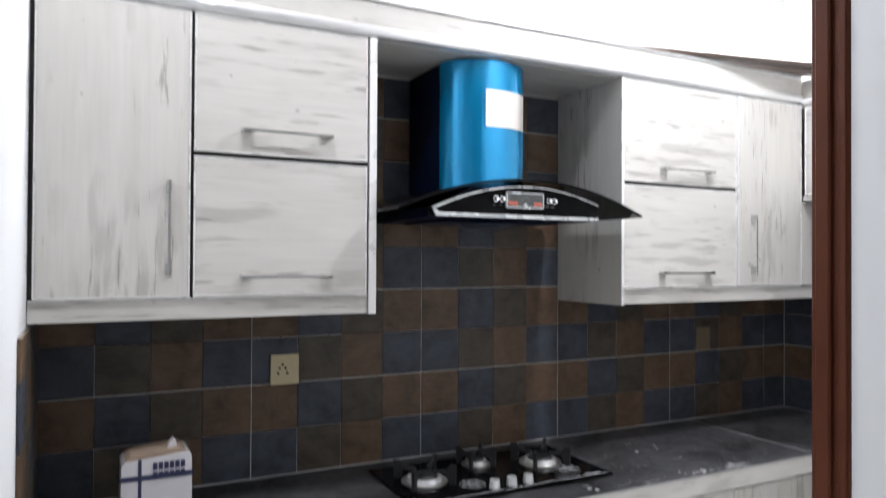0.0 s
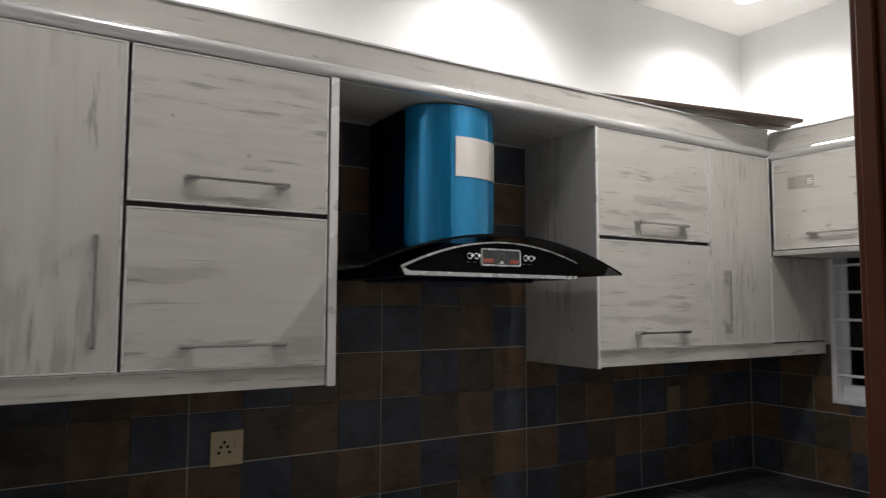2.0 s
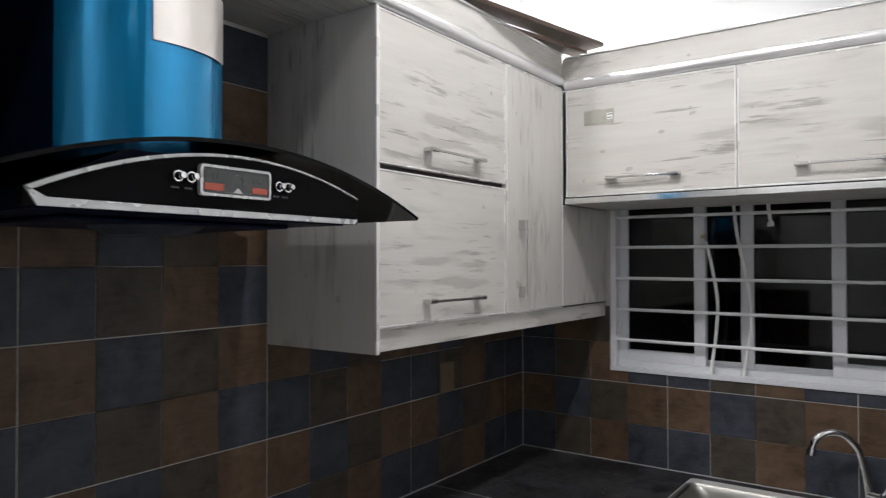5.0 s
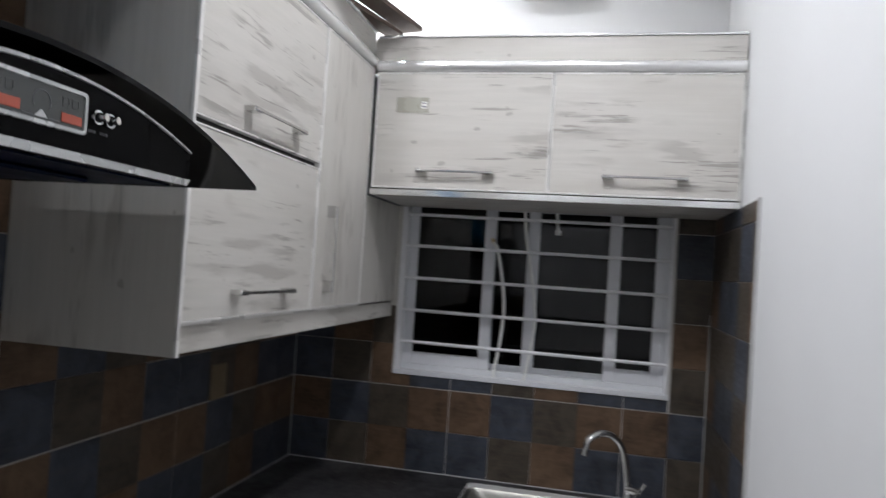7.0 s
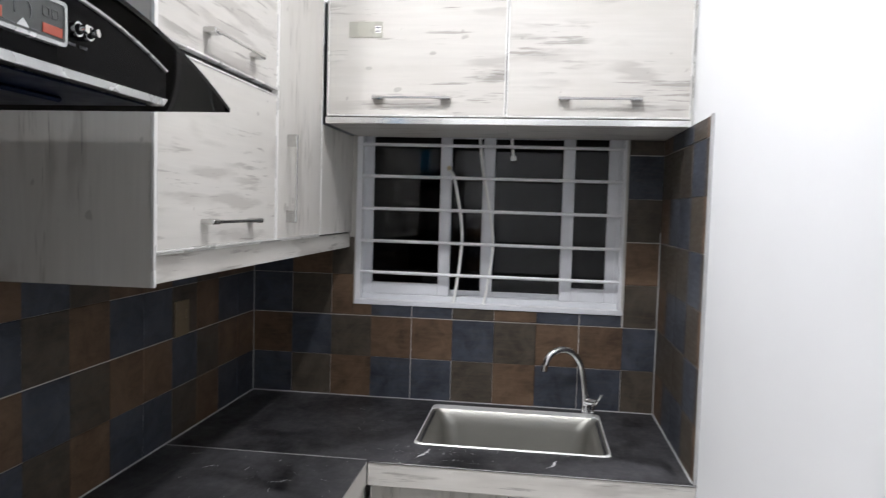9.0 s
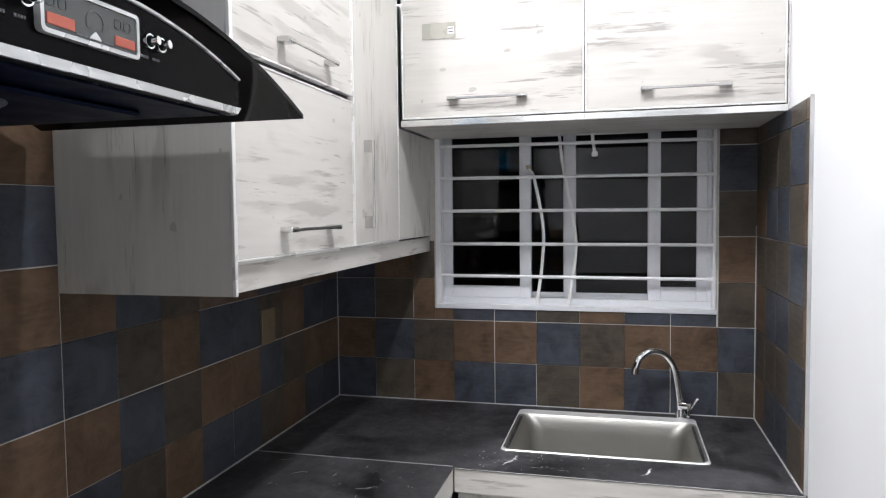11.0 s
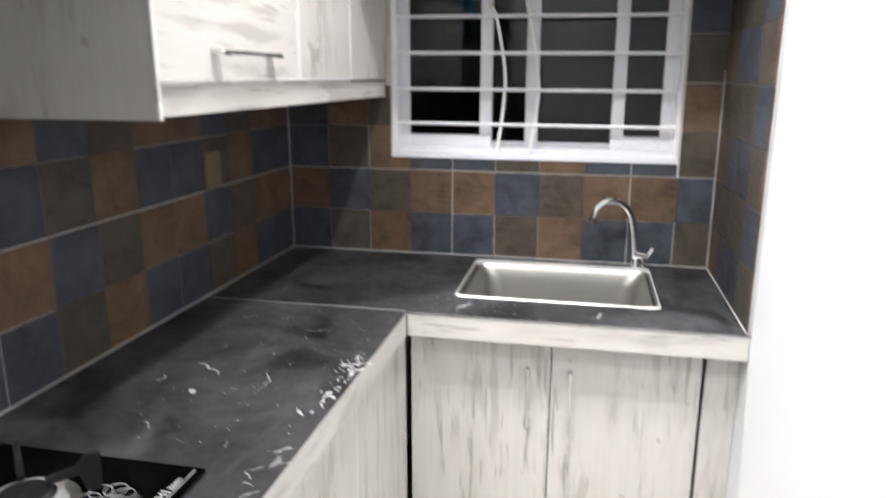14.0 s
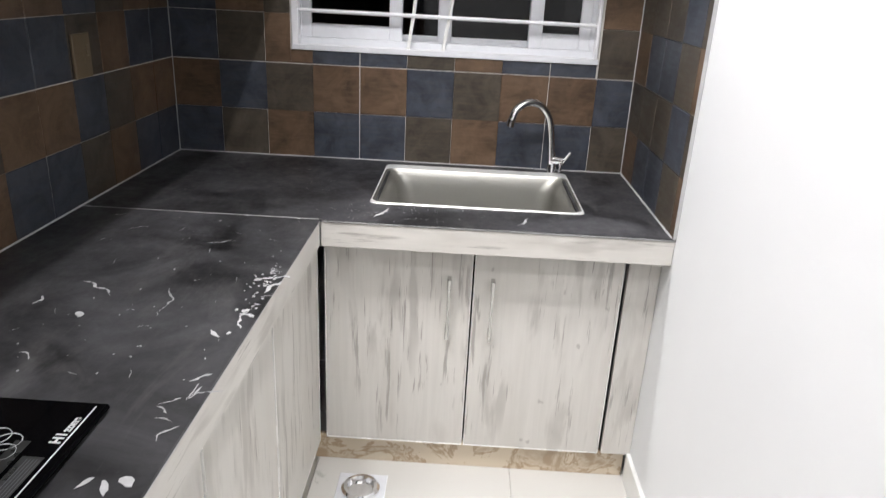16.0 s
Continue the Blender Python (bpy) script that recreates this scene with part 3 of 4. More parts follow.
GX = [X0 + 0.02, 0.42, 0.84, 1.26, 1.68, 2.10, 2.565]
for x0, x1 in zip(GX, GX[1:]):
    u = thing("base_cabinet", ((x0 + x1) / 2, 2.05, 0.0), f"base cabinet with {NOTE} door under the hob worktop", "cabinet", "base cabinets")
    carcass(u, (x0 + 0.001, 1.781, 0.10), (x1 - 0.001, YA, 0.749))
    d = leaf(u, "y", 1.760, x0 + 0.003, x1 - 0.003, 0.091, 0.738, LAM_Z, edge=0.0015)
    if x0 < 1.6:
        handle(d, (x1 - 0.05, 1.760, 0.560), 0.19, (0, 0, 1), (0, -1, 0))
p = thing("plinth", (2.6, 1.3, 0), "polished brown and cream breccia marble plinth", "plinth", "plinths")
part("slab", box((2.600, YC + 0.014, 0), (2.615, 1.790, 0.089), 0.001), PLINTH, p)
p = thing("plinth", (1.2, 1.79, 0), "polished brown and cream breccia marble plinth", "plinth", "plinths")
part("slab", box((X0, 1.790, 0), (2.598, 1.805, 0.089), 0.001), PLINTH, p)

# worktop in two slabs, with the sink's cut-out
SX0, SX1, SY0, SY1 = 2.672, 3.125, 1.018, 1.632
w = thing("worktop", (1.2, 2.05, ZC), "dark slate worktop with dried white smears beside the hob", "worktop", "worktops")
part("slab", box((X0, YL, ZC - 0.006), (2.509, YA + 0.004, ZC), 0.002), TOP, w)
part("lip", box((X0, YL + 0.002, ZL), (2.507, YL + 0.018, ZC - 0.006), 0.002), LAM_X, w, f"{NOTE} front lip")
w = thing("worktop", (2.85, 1.6, ZC), "dark slate worktop holding the sink", "worktop", "worktops")
bm = bmesh.new()
X9, Y9 = X1 + 0.004, YA + 0.004
for lo, hi in (((2.512, YL, 0), (X9, Y9, 0)), ((XL, YC - 0.001, 0), (SX0 + 0.02, YL - 0.0, 0)), ((SX1 - 0.03, YC, 0), (X9, YL, 0)),
               ((SX0 + 0.02, YC, 0), (SX1 - 0.03, SY0 + 0.02, 0)), ((SX0 + 0.02, SY1 - 0.02, 0), (SX1 - 0.03, YL, 0))):
    box((lo[0], lo[1], ZC - 0.006), (hi[0], hi[1], ZC), 0, bm)
bmesh.ops.remove_doubles(bm, verts=bm.verts, dist=0.0002)
part("slab", bm, TOP, w)
part("lip", box((XL + 0.002, YC + 0.001, ZL), (XL + 0.018, YL, ZC - 0.006), 0.002), LAM_Y, w, f"{NOTE} front lip")

bead = thing("sealant_and_glint", (3.0, 2.3, ZC), "thin white sealant bead along the worktop and tiles, pale lines for front edge highlights", "sealant", kind="structure")
part("bead", tube([(X0 + 0.01, YA - 0.001, ZC + 0.001), (X1 - 0.001, YA - 0.001, ZC + 0.001)], 0.0028, 6), SEALGLINT, bead)
part("bead", tube([(X1 - 0.001, YA - 0.003, ZC + 0.001), (X1 - 0.001, YC + 0.011, ZC + 0.001)], 0.0026, 6), SEALGLINT, bead)
part("bead", tube([(X1 - 0.003, YC + 0.010, ZC + 0.001), (2.512, YC + 0.010, ZC + 0.001)], 0.0028, 6), SEALGLINT, bead)
part("bead", tube([(2.5105, YA - 0.004, ZC - 0.0005), (2.5105, YL + 0.004, ZC - 0.0005)], 0.0016, 6), SEALGLINT, bead)
part("bead", tube([(X1 - 0.0015, YC + 0.0105, ZC + 0.003), (X1 - 0.0015, YC + 0.0105, 1.50)], 0.0022, 6), SEALGLINT, bead)
part("bead", tube([(X1 - 0.0015, YA - 0.0015, ZC + 0.003), (X1 - 0.0015, YA - 0.0015, 1.40)], 0.0018, 6), SEALGLINT, bead)
# Two pale tubes painting the light line on the worktop's front edges, not sealant.
part("bead", tube([(XL + 0.001, YC + 0.003, ZC - 0.0035), (XL + 0.001, YL - 0.004, ZC - 0.0035)], 0.0018, 6), SEALGLINT, bead)
part("bead", tube([(X0 + 0.01, YL + 0.001, ZC - 0.0035), (2.50, YL + 0.001, ZC - 0.0035)], 0.0018, 6), SEALGLINT, bead)
part("tile_edge", box((2.503, YC + 0.0005, ZC), (2.5065, YC + 0.0095, 1.842)), SEALGLINT, bead)

# sink
s = thing("kitchen_sink", (2.9, 1.32, ZC), "single-bowl stainless steel sink set in the worktop", "sink")


def ring(cx0, cx1, cy0, cy1, r, z, n=6):
    out = []
    for (cx, cy, a0) in ((cx1 - r, cy1 - r, 0), (cx0 + r, cy1 - r, 90), (cx0 + r, cy0 + r, 180), (cx1 - r, cy0 + r, 270)):
        for k in range(n + 1):
            a = radians(a0 + 90 * k / n)
            out.append((cx + r * math.cos(a), cy + r * math.sin(a), z))
    return out


loops = [ring(SX0, SX1, SY0, SY1, 0.020, ZC + 0.001), ring(SX0 + 0.002, SX1 - 0.003, SY0 + 0.002, SY1 - 0.002, 0.022, ZC + 0.004),
         ring(SX0 + 0.006, SX1 - 0.058, SY0 + 0.006, SY1 - 0.006, 0.030, ZC + 0.0045), ring(SX0 + 0.010, SX1 - 0.062, SY0 + 0.018, SY1 - 0.018, 0.040, ZC - 0.004),
         ring(SX0 + 0.015, SX1 - 0.066, SY0 + 0.034, SY1 - 0.034, 0.050, ZC - 0.020), ring(SX0 + 0.020, SX1 - 0.070, SY0 + 0.046, SY1 - 0.046, 0.058, ZC - 0.050),
         ring(SX0 + 0.026, SX1 - 0.076, SY0 + 0.056, SY1 - 0.056, 0.065, ZC - 0.15), ring(SX0 + 0.055, SX1 - 0.11, SY0 + 0.085, SY1 - 0.085, 0.06, ZC - 0.182),
         ring(2.86, 2.94, 1.28, 1.36, 0.039, ZC - 0.186)]


def skin(levels, close):
    out = bmesh.new()
    vs = [[out.verts.new(p) for p in l] for l in levels]
    for a, b in zip(vs, vs[1:]):
        for k in range(len(a)):
            out.faces.new((a[k], a[(k + 1) % len(a)], b[(k + 1) % len(a)], b[k]))
    if close:
        out.faces.new(vs[-1])
    return out


part("rim", skin(loops[:3], False), RIMGLARE, s, "pressed steel rim, coloured paler for its reflected light", smooth=True)
part("bowl", skin(loops[2:], True), STEEL, s, smooth=True)
part("waste", rod((2.90, 1.32, ZC - 0.186), (2.90, 1.32, ZC - 0.180), 0.038, 20), CHROME, s)

# mixer tap
t = thing("kitchen_tap", (3.145, 1.066, ZC), "chrome swan-neck tap with lever by the sink", "tap")
part("base", rod((3.145, 1.066, ZC), (3.145, 1.066, ZC + 0.03), 0.020, 18, 0.016), CHROME, t, smooth=True)
part("body", rod((3.145, 1.066, ZC + 0.03), (3.140, 1.070, ZC + 0.075), 0.0145, 16), CHROME, t, smooth=True)
part("spout", tube(curve_points([(3.140, 1.070, ZC + 0.06), (3.128, 1.079, ZC + 0.13), (3.112, 1.095, ZC + 0.195), (3.096, 1.130, ZC + 0.236), (3.080, 1.172, ZC + 0.243), (3.066, 1.207, ZC + 0.222), (3.060, 1.222, ZC + 0.185)], 8), 0.0122, 12), CHROME, t, smooth=True)
part("aerator", rod((3.060, 1.222, ZC + 0.190), (3.059, 1.225, ZC + 0.168), 0.0135, 14), CHROME, t)
part("valve", rod((3.140, 1.066, ZC + 0.045), (3.118, 1.030, ZC + 0.048), 0.0135, 14), CHROME, t, smooth=True)
part("lever", rod((3.118, 1.030, ZC + 0.046), (3.095, 1.012, ZC + 0.085), 0.007, 10, 0.005), CHROME, t, smooth=True)
part("lever", rod((3.124, 1.040, ZC + 0.050), (3.085, 1.046, ZC + 0.020), 0.006, 10, 0.005), CHROME, t, smooth=True)

# ---- cooker hood ----
h = thing("cooker_hood", (1.20, 2.1, 1.70), "black curved-glass cooker hood with blue-filmed round chimney", "cooker hood")
HX, HW, HY = 1.232, 0.459, 1.812
def arch(x, top=1.824, end=1.722):
    f = (x - HX) / HW
    return end + (top - end) * (1 - abs(f) ** 2.0)
N = 36
xs = [HX - HW + 2 * HW * i / N for i in range(N + 1)]
bm = extrude_outline([(x, HY - 0.012, arch(x)) for x in xs] + [(x, HY - 0.012, arch(x) + 0.007) for x in xs[::-1]], (0, 0.54, 0))
part("glass_canopy", bm, BLACKGLASS, h, "curved black glass canopy", smooth=True)
FX0, FX1, FZ = 0.886, 1.513, 1.706
fx = [FX0 + (FX1 - FX0) * i / 24 for i in range(25)]
tops = [min(arch(x) - 0.004, 1.745 + 0.065 * (1 - ((x - HX) / 0.315) ** 2)) for x in fx]
part("fascia", extrude_outline([(x, HY + 0.006, FZ) for x in (FX0, FX1)] + [(x, HY + 0.006, z) for x, z in zip(fx[::-1], tops[::-1])], (0, 0.02, 0)), BLACKP, h, "black control fascia")
outer = [(x, z - 0.001) for x, z in zip(fx, tops)]
inner = [(HX + (x - HX) * 0.99, z - 0.0062 + 0.0038 * i / 24) for i, (x, z) in enumerate(outer)]
part("silver_trim", extrude_outline([(x, HY + 0.006, z) for x, z in outer + inner[::-1]], (0, -0.004, 0)), SILVER, h, "silver trim over the fascia")
part("silver_trim", extrude_outline([(x, HY + 0.006, z) for x, z in ((FX0, tops[0]), (FX0 + 0.016, FZ), (FX1 - 0.010, FZ), (FX1, FZ + 0.010), (FX1 - 0.012, FZ + 0.0095), (FX0 + 0.028, FZ + 0.012), (FX0 + 0.013, tops[0] - 0.006))], (0, -0.004, 0)), SILVER, h, "silver trim under the fascia")


def rounded(x0, x1, z0, z1, r):
    return [(cx + r * math.cos(radians(a0 + 30 * k)), cz + r * math.sin(radians(a0 + 30 * k)))
            for cx, cz, a0 in ((x1 - r, z1 - r, 0), (x0 + r, z1 - r, 90), (x0 + r, z0 + r, 180), (x1 - r, z0 + r, 270)) for k in range(4)]


def flat_ring(outer, inner, y, depth):
    """A flat band between two outlines of as many points, standing proud of the fascia."""
    out = bmesh.new()
    rows = [[out.verts.new((x, yy, z)) for x, z in line] for line, yy in ((outer, y), (outer, y - depth), (inner, y - depth), (inner, y))]
    for a, b in zip(rows, rows[1:]):
        for k in range(len(a)):
            out.faces.new((a[k], a[(k + 1) % len(a)], b[(k + 1) % len(a)], b[k]))
    return out


part("display_frame", flat_ring(rounded(1.144, 1.286, 1.738, 1.788, 0.006), rounded(1.1485, 1.2815, 1.7425, 1.7835, 0.004), HY + 0.006, 0.008), SILVER, h, "silver display surround")
part("display", box((1.149, HY - 0.0005, 1.743), (1.281, HY + 0.006, 1.783)), LCD, h, "grey display with orange blocks")
part("display_block", box((1.152, HY - 0.0016, 1.747), (1.188, HY - 0.0006, 1.7585), 0.0004), ORANGE, h)
part("display_block", box((1.246, HY - 0.0016, 1.747), (1.278, HY - 0.0006, 1.7575), 0.0004), ORANGE, h)
for x in (1.158, 1.173, 1.252, 1.267):
    part("display_mark", flat_ring(rounded(x - 0.0055, x + 0.0055, 1.765, 1.776, 0.0015), rounded(x - 0.0042, x + 0.0042, 1.7663, 1.7747, 0.001), HY - 0.0004, 0.0006), LCD2, h)
part("display_dial", tube([(1.217 + 0.0125 * math.cos(radians(a)), HY - 0.0008, 1.763 + 0.0125 * math.sin(radians(a))) for a in range(-30, 211, 20)], 0.0006, 4), GREYINK, h)
part("display_pointer", extrude_outline([(1.208, HY - 0.0006, 1.7455), (1.226, HY - 0.0006, 1.7455), (1.221, HY - 0.0006, 1.751), (1.217, HY - 0.0006, 1.754), (1.213, HY - 0.0006, 1.751)], (0, -0.0008, 0)), PRINT, h)
for x0, x1 in ((1.190, 1.206), (1.228, 1.244)):
    part("display_mark", box((x0, HY - 0.0012, 1.7455), (x1, HY - 0.0006, 1.7465)), GREYINK, h)
for kx in (1.104, 1.127, 1.303, 1.324):
    k = part("knob", rod((kx, HY - 0.004, 1.764), (kx, HY + 0.006, 1.764), 0.0088, 18), CHROME, h, "chrome ring", smooth=True)
    part("knob_face", rod((kx, HY - 0.0050, 1.764), (kx, HY - 0.0038, 1.764), 0.0066, 16), BLACKP, k)
    part("knob_cap", rod((kx + 0.003, HY - 0.013, 1.765), (kx + 0.002, HY - 0.005, 1.7645), 0.0050, 14), CHROME, k, "chrome push button", smooth=True)
    for j in range(4):
        part("caption", box((kx - 0.0065 + 0.0034 * j, HY + 0.0045, 1.7455), (kx - 0.0042 + 0.0034 * j, HY + 0.0058, 1.7485)), GREYINK, h)
bm = extrude_outline([(0.905, HY + 0.026, FZ - 0.002), (1.495, HY + 0.026, FZ - 0.002), (1.495, HY + 0.026, 1.735), (1.36, HY + 0.026, 1.80), (1.04, HY + 0.026, 1.80), (0.905, HY + 0.026, 1.735)], (0, 0.50, 0))
part("body", bm, NAVY, h)
part("grease_filter", box((0.98, HY + 0.10, FZ - 0.010), (1.42, HY + 0.42, FZ - 0.002), 0.004), NAVY, h, "dark metal grease filter")
part("sump", rod((1.20, HY + 0.24, FZ - 0.026), (1.20, HY + 0.24, FZ - 0.010), 0.07, 24, 0.10), SUMP, h, "grey metal grease cup")


def chimney_y(x, r=0.165):
    f = (x - 1.222) / 0.163
    return 2.110 - 0.120 * math.sqrt(max(0.0, 1 - f * f)) if abs(f) <= 1 else 2.110


cx = [1.222 - 0.163 * math.cos(math.pi * i / 24) for i in range(25)]
prof = [(x, chimney_y(x)) for x in cx]
part("chimney", extrude_outline([(x, y, 1.80) for x, y in prof], (0, 0, 0.452)), FILM, h, "blue protective film on the chimney", smooth=True)
# Navy colour here paints the film's fade into shade towards the wall.
part("chimney_back", box((1.061, 2.1105, 1.80), (1.383, 2.370, 2.252), 0.002), NAVY, h, "chimney sides coloured navy for the round film's shaded edges")
sx = [1.174 + 0.176 * i / 10 for i in range(11)]
part("sticker", extrude_outline([(x, chimney_y(x) - 0.0045, 2.026) for x in sx] + [(x, chimney_y(x) - 0.0025, 2.026) for x in sx[::-1]], (0, 0, 0.126)), STICKER, h, "blank silver sticker", smooth=True)

# ---- hob ----
g = thing("gas_hob", (1.24, 2.06, ZC), "three-burner black glass gas hob on the worktop", "hob")
part("glass_top", box((0.862, 1.858, ZC + 0.004), (1.616, 2.262, ZC + 0.013), 0.003), BLACKGLASS, g)
part("tray", box((0.89, 1.885, ZC), (1.59, 2.235, ZC + 0.004)), BLACKP, g)
part("print_line", box((0.90, 1.8715, ZC + 0.0132), (1.605, 1.8735, ZC + 0.0138)), PRINT, g)
part("print_word", letters("H1", 0.020, 1.518, 1.878, ZC + 0.0134), PRINT, g, "pale printed word")
part("print_word", letters("zone", 0.0165, 1.5445, 1.878, ZC + 0.0134), PRINT, g, "pale printed word")
for k in range(5):
    part("print_bar", box((1.405, 1.8815 + 0.0042 * k, ZC + 0.0140), (1.484, 1.8827 + 0.0042 * k, ZC + 0.0143)), GREYINK, g)
part("print_band", box((1.40, 1.880, ZC + 0.0132), (1.490, 1.908, ZC + 0.0138)), LCD2, g)
part("print_band", box((1.42, 1.915, ZC + 0.0132), (1.520, 1.935, ZC + 0.0138)), LCD2, g)
for bx, by, br in ((0.985, 2.06, 0.062), (1.232, 2.150, 0.042), (1.455, 2.07, 0.062)):
    bz = ZC + 0.013
    bu = part("burner", rod((bx, by, bz), (bx, by, bz + 0.018), br, 28, br * 0.92), ALU, g, smooth=True)
    part("burner_cap", rod((bx, by, bz + 0.018), (bx, by, bz + 0.026), br * 0.75, 24, br * 0.6), IRON, bu)
    ps = part("drip_ring", rod((bx, by, bz), (bx, by, bz + 0.004), br * 1.25, 28), STEEL, g)
    for k in range(4):
        a = math.radians(45 + 90 * k)
        ca, sa = math.cos(a), math.sin(a)
        o = [(bx + ca * r, by + sa * r, bz + z) for r, z in ((br * 1.75, 0), (br * 1.78, 0.062), (br * 1.45, 0.064), (br * 1.2, 0.046), (br * 0.5, 0.040), (br * 0.5, 0.030), (br * 1.25, 0.032), (br * 1.4, 0))]
        part("pan_support", extrude_outline([(x + sa * 0.005, y - ca * 0.005, z) for x, y, z in o], (-sa * 0.010, ca * 0.010, 0)), IRON, g)
for kx, ky in ((1.163, 1.905), (1.228, 1.905), (1.293, 1.905)):
    part("knob", rod((kx, ky, ZC + 0.013), (kx, ky, ZC + 0.038), 0.019, 20, 0.016), ALU, g, "silver control knob", smooth=True)
for fxx, fyy in ((1.50, 1.965), (1.115, 1.965)):
    bm = bmesh.new()
    for k in range(7):
        a = k * math.tau / 7
        q = [(fxx + math.cos(a) * 0.026 + 0.018 * math.cos(b), fyy + math.sin(a) * 0.026 + 0.018 * math.sin(b), ZC + 0.0135) for b in [j * math.tau / 14 for j in range(15)]]
        tube(q, 0.0007, 4, bm)
    part("flower_print", bm, PRINT, g)

# carton on the worktop
c = thing("carton", (0.16, 2.12, ZC), "white printed cardboard carton standing on the worktop", "box")
part("body", extrude_outline([(0.066, 2.055, ZC), (0.252, 2.055, ZC), (0.250, 2.055, 1.018), (0.240, 2.055, 1.030), (0.160, 2.055, 1.022), (0.080, 2.055, 1.016), (0.068, 2.055, 1.004)], (0, 0.130, 0)), CARD, c)
part("flap", extrude_outline([(0.078, 2.058, 1.017), (0.160, 2.058, 1.0235), (0.236, 2.058, 1.031), (0.222, 2.058, 1.040), (0.150, 2.058, 1.034), (0.092, 2.058, 1.026)], (0, 0.118, 0)), KRAFT, c, "torn brown top flap")
part("crest", extrude_outline([(0.186, 2.085, 1.036), (0.214, 2.085, 1.038), (0.212, 2.085, 1.050), (0.203, 2.085, 1.060), (0.194, 2.085, 1.052)], (0.004, 0.05, -0.004)), CARD, c)
part("strap", box((0.110, 2.053, ZC + 0.003), (0.119, 2.055, 1.020)), INK, c)
part("strap", box((0.064, 2.0535, 0.962), (0.255, 2.0548, 0.976)), INK, c)
for r in range(2):
    for k in range(6):
        part("print_bar", box((0.148 + 0.0145 * k, 2.0525, 0.988 - 0.026 * r), (0.1595 + 0.0145 * k, 2.0536, 1.008 - 0.026 * r)), INK, c)

# wall sockets
for x0, z0, x1, z1 in ((0.543, 1.139, 0.642, 1.243), (2.556, 1.145, 2.640, 1.256)):
    k = thing("wall_socket", ((x0 + x1) / 2, YA, (z0 + z1) / 2), "beige plastic wall socket on the tiles" if x0 < 1 else "brown plastic wall socket on the tiles", "socket", "wall sockets")
    plastic = BEIGE if x0 < 1 else SOCKET2
    part("plate", box((x0, YA - 0.009, z0), (x1, YA - 0.001, z1), 0.002), plastic, k)
    mx, mz = (x0 + x1) / 2, (z0 + z1) / 2
    for dx, dz in ((0, 0.018), (-0.016, -0.012), (0.016, -0.012), (-0.010, 0.005), (0.010, 0.005)):
        part("hole", rod((mx + dx - 0.008, YA - 0.0098, mz + dz), (mx + dx - 0.008, YA - 0.0088, mz + dz), 0.0048, 8), BLACKP if x0 < 1 else plastic, k)
    part("switch", box((x1 - 0.026, YA - 0.013, mz), (x1 - 0.012, YA - 0.009, mz + 0.026), 0.001), plastic, k)

# exhaust fan on the window wall
e = thing("exhaust_fan", (2.942, 1.371, 2.66), "white wall exhaust fan with yellow sticker above the cabinets", "fan")
FYc, FZc = 1.371, 2.672
def square(cx, half, z=FZc):
    return [(cx, FYc - half, z - half), (cx, FYc + half, z - half), (cx, FYc + half, z + half), (cx, FYc - half, z + half)]
bm = bmesh.new()
l3 = [[bm.verts.new(p) for p in square(x, hh)] for x, hh in ((2.9445, 0.120), (2.925, 0.136), (2.908, 0.138), (2.904, 0.134))]
for a, b in zip(l3, l3[1:]):
    for k in range(4):
        bm.faces.new((a[k], a[(k + 1) % 4], b[(k + 1) % 4], b[k]))
bm.faces.new(l3[-1])
part("housing", bm, FANSHADE, e)
for k in range(1, 6):
    ringp = [(2.896, FYc + 0.0165 * k * math.cos(j * math.tau / 28), FZc + 0.010 + 0.0165 * k * math.sin(j * math.tau / 28)) for j in range(29)]
    part("guard_ring", tube(ringp, 0.003, 6), WHITEP, e, smooth=True)
for k in range(4):
    a = k * math.pi / 4
    part("guard_spoke", rod((2.899, FYc - 0.085 * math.cos(a), FZc + 0.010 - 0.085 * math.sin(a)), (2.899, FYc + 0.085 * math.cos(a), FZc + 0.010 + 0.085 * math.sin(a)), 0.003, 6), WHITEP, e)
part("recess", rod((2.901, FYc, FZc + 0.010), (2.9035, FYc, FZc + 0.010), 0.082, 28), GAP, e, "dark inside of the fan")
part("sticker", box((2.8975, 1.307, 2.546), (2.8995, 1.444, 2.576)), YELLOW, e, "yellow and purple sticker")
part("sticker_line", box((2.8970, 1.303, 2.538), (2.8995, 1.448, 2.546)), PURPLE, e)
for k in range(4):
    part("print_bar", box((2.8968, 1.312 + 0.010 * k, 2.554), (2.8976, 1.319 + 0.010 * k, 2.570)), INK, e)
e.scale = (1.1065, 1.1065, 1.1065)          # brought to full size, its back on the plaster
e.location = (3.192, 1.398, 2.770)

# floor drain
d = thing("floor_drain", (2.465, 1.62, 0), "chrome floor drain in a square stone surround", "drain")
part("surround", box((2.385, 1.546, -0.003), (2.527, 1.692, 0.004), 0.002), WINFRAME, d)
bm = bmesh.new()
pr = [(0.057, 0.004), (0.057, 0.012), (0.050, 0.019), (0.040, 0.020), (0.034, 0.006), (0.0, 0.006)]
lv = [[bm.verts.new((2.457 + r * math.cos(j * math.tau / 24), 1.62 + r * math.sin(j * math.tau / 24), z)) for j in range(24)] for r, z in pr[:-1]]
for a, b in zip(lv, lv[1:]):
    for j in range(24):
        bm.faces.new((a[j], a[(j + 1) % 24], b[(j + 1) % 24], b[j]))
bm.faces.new(lv[-1])
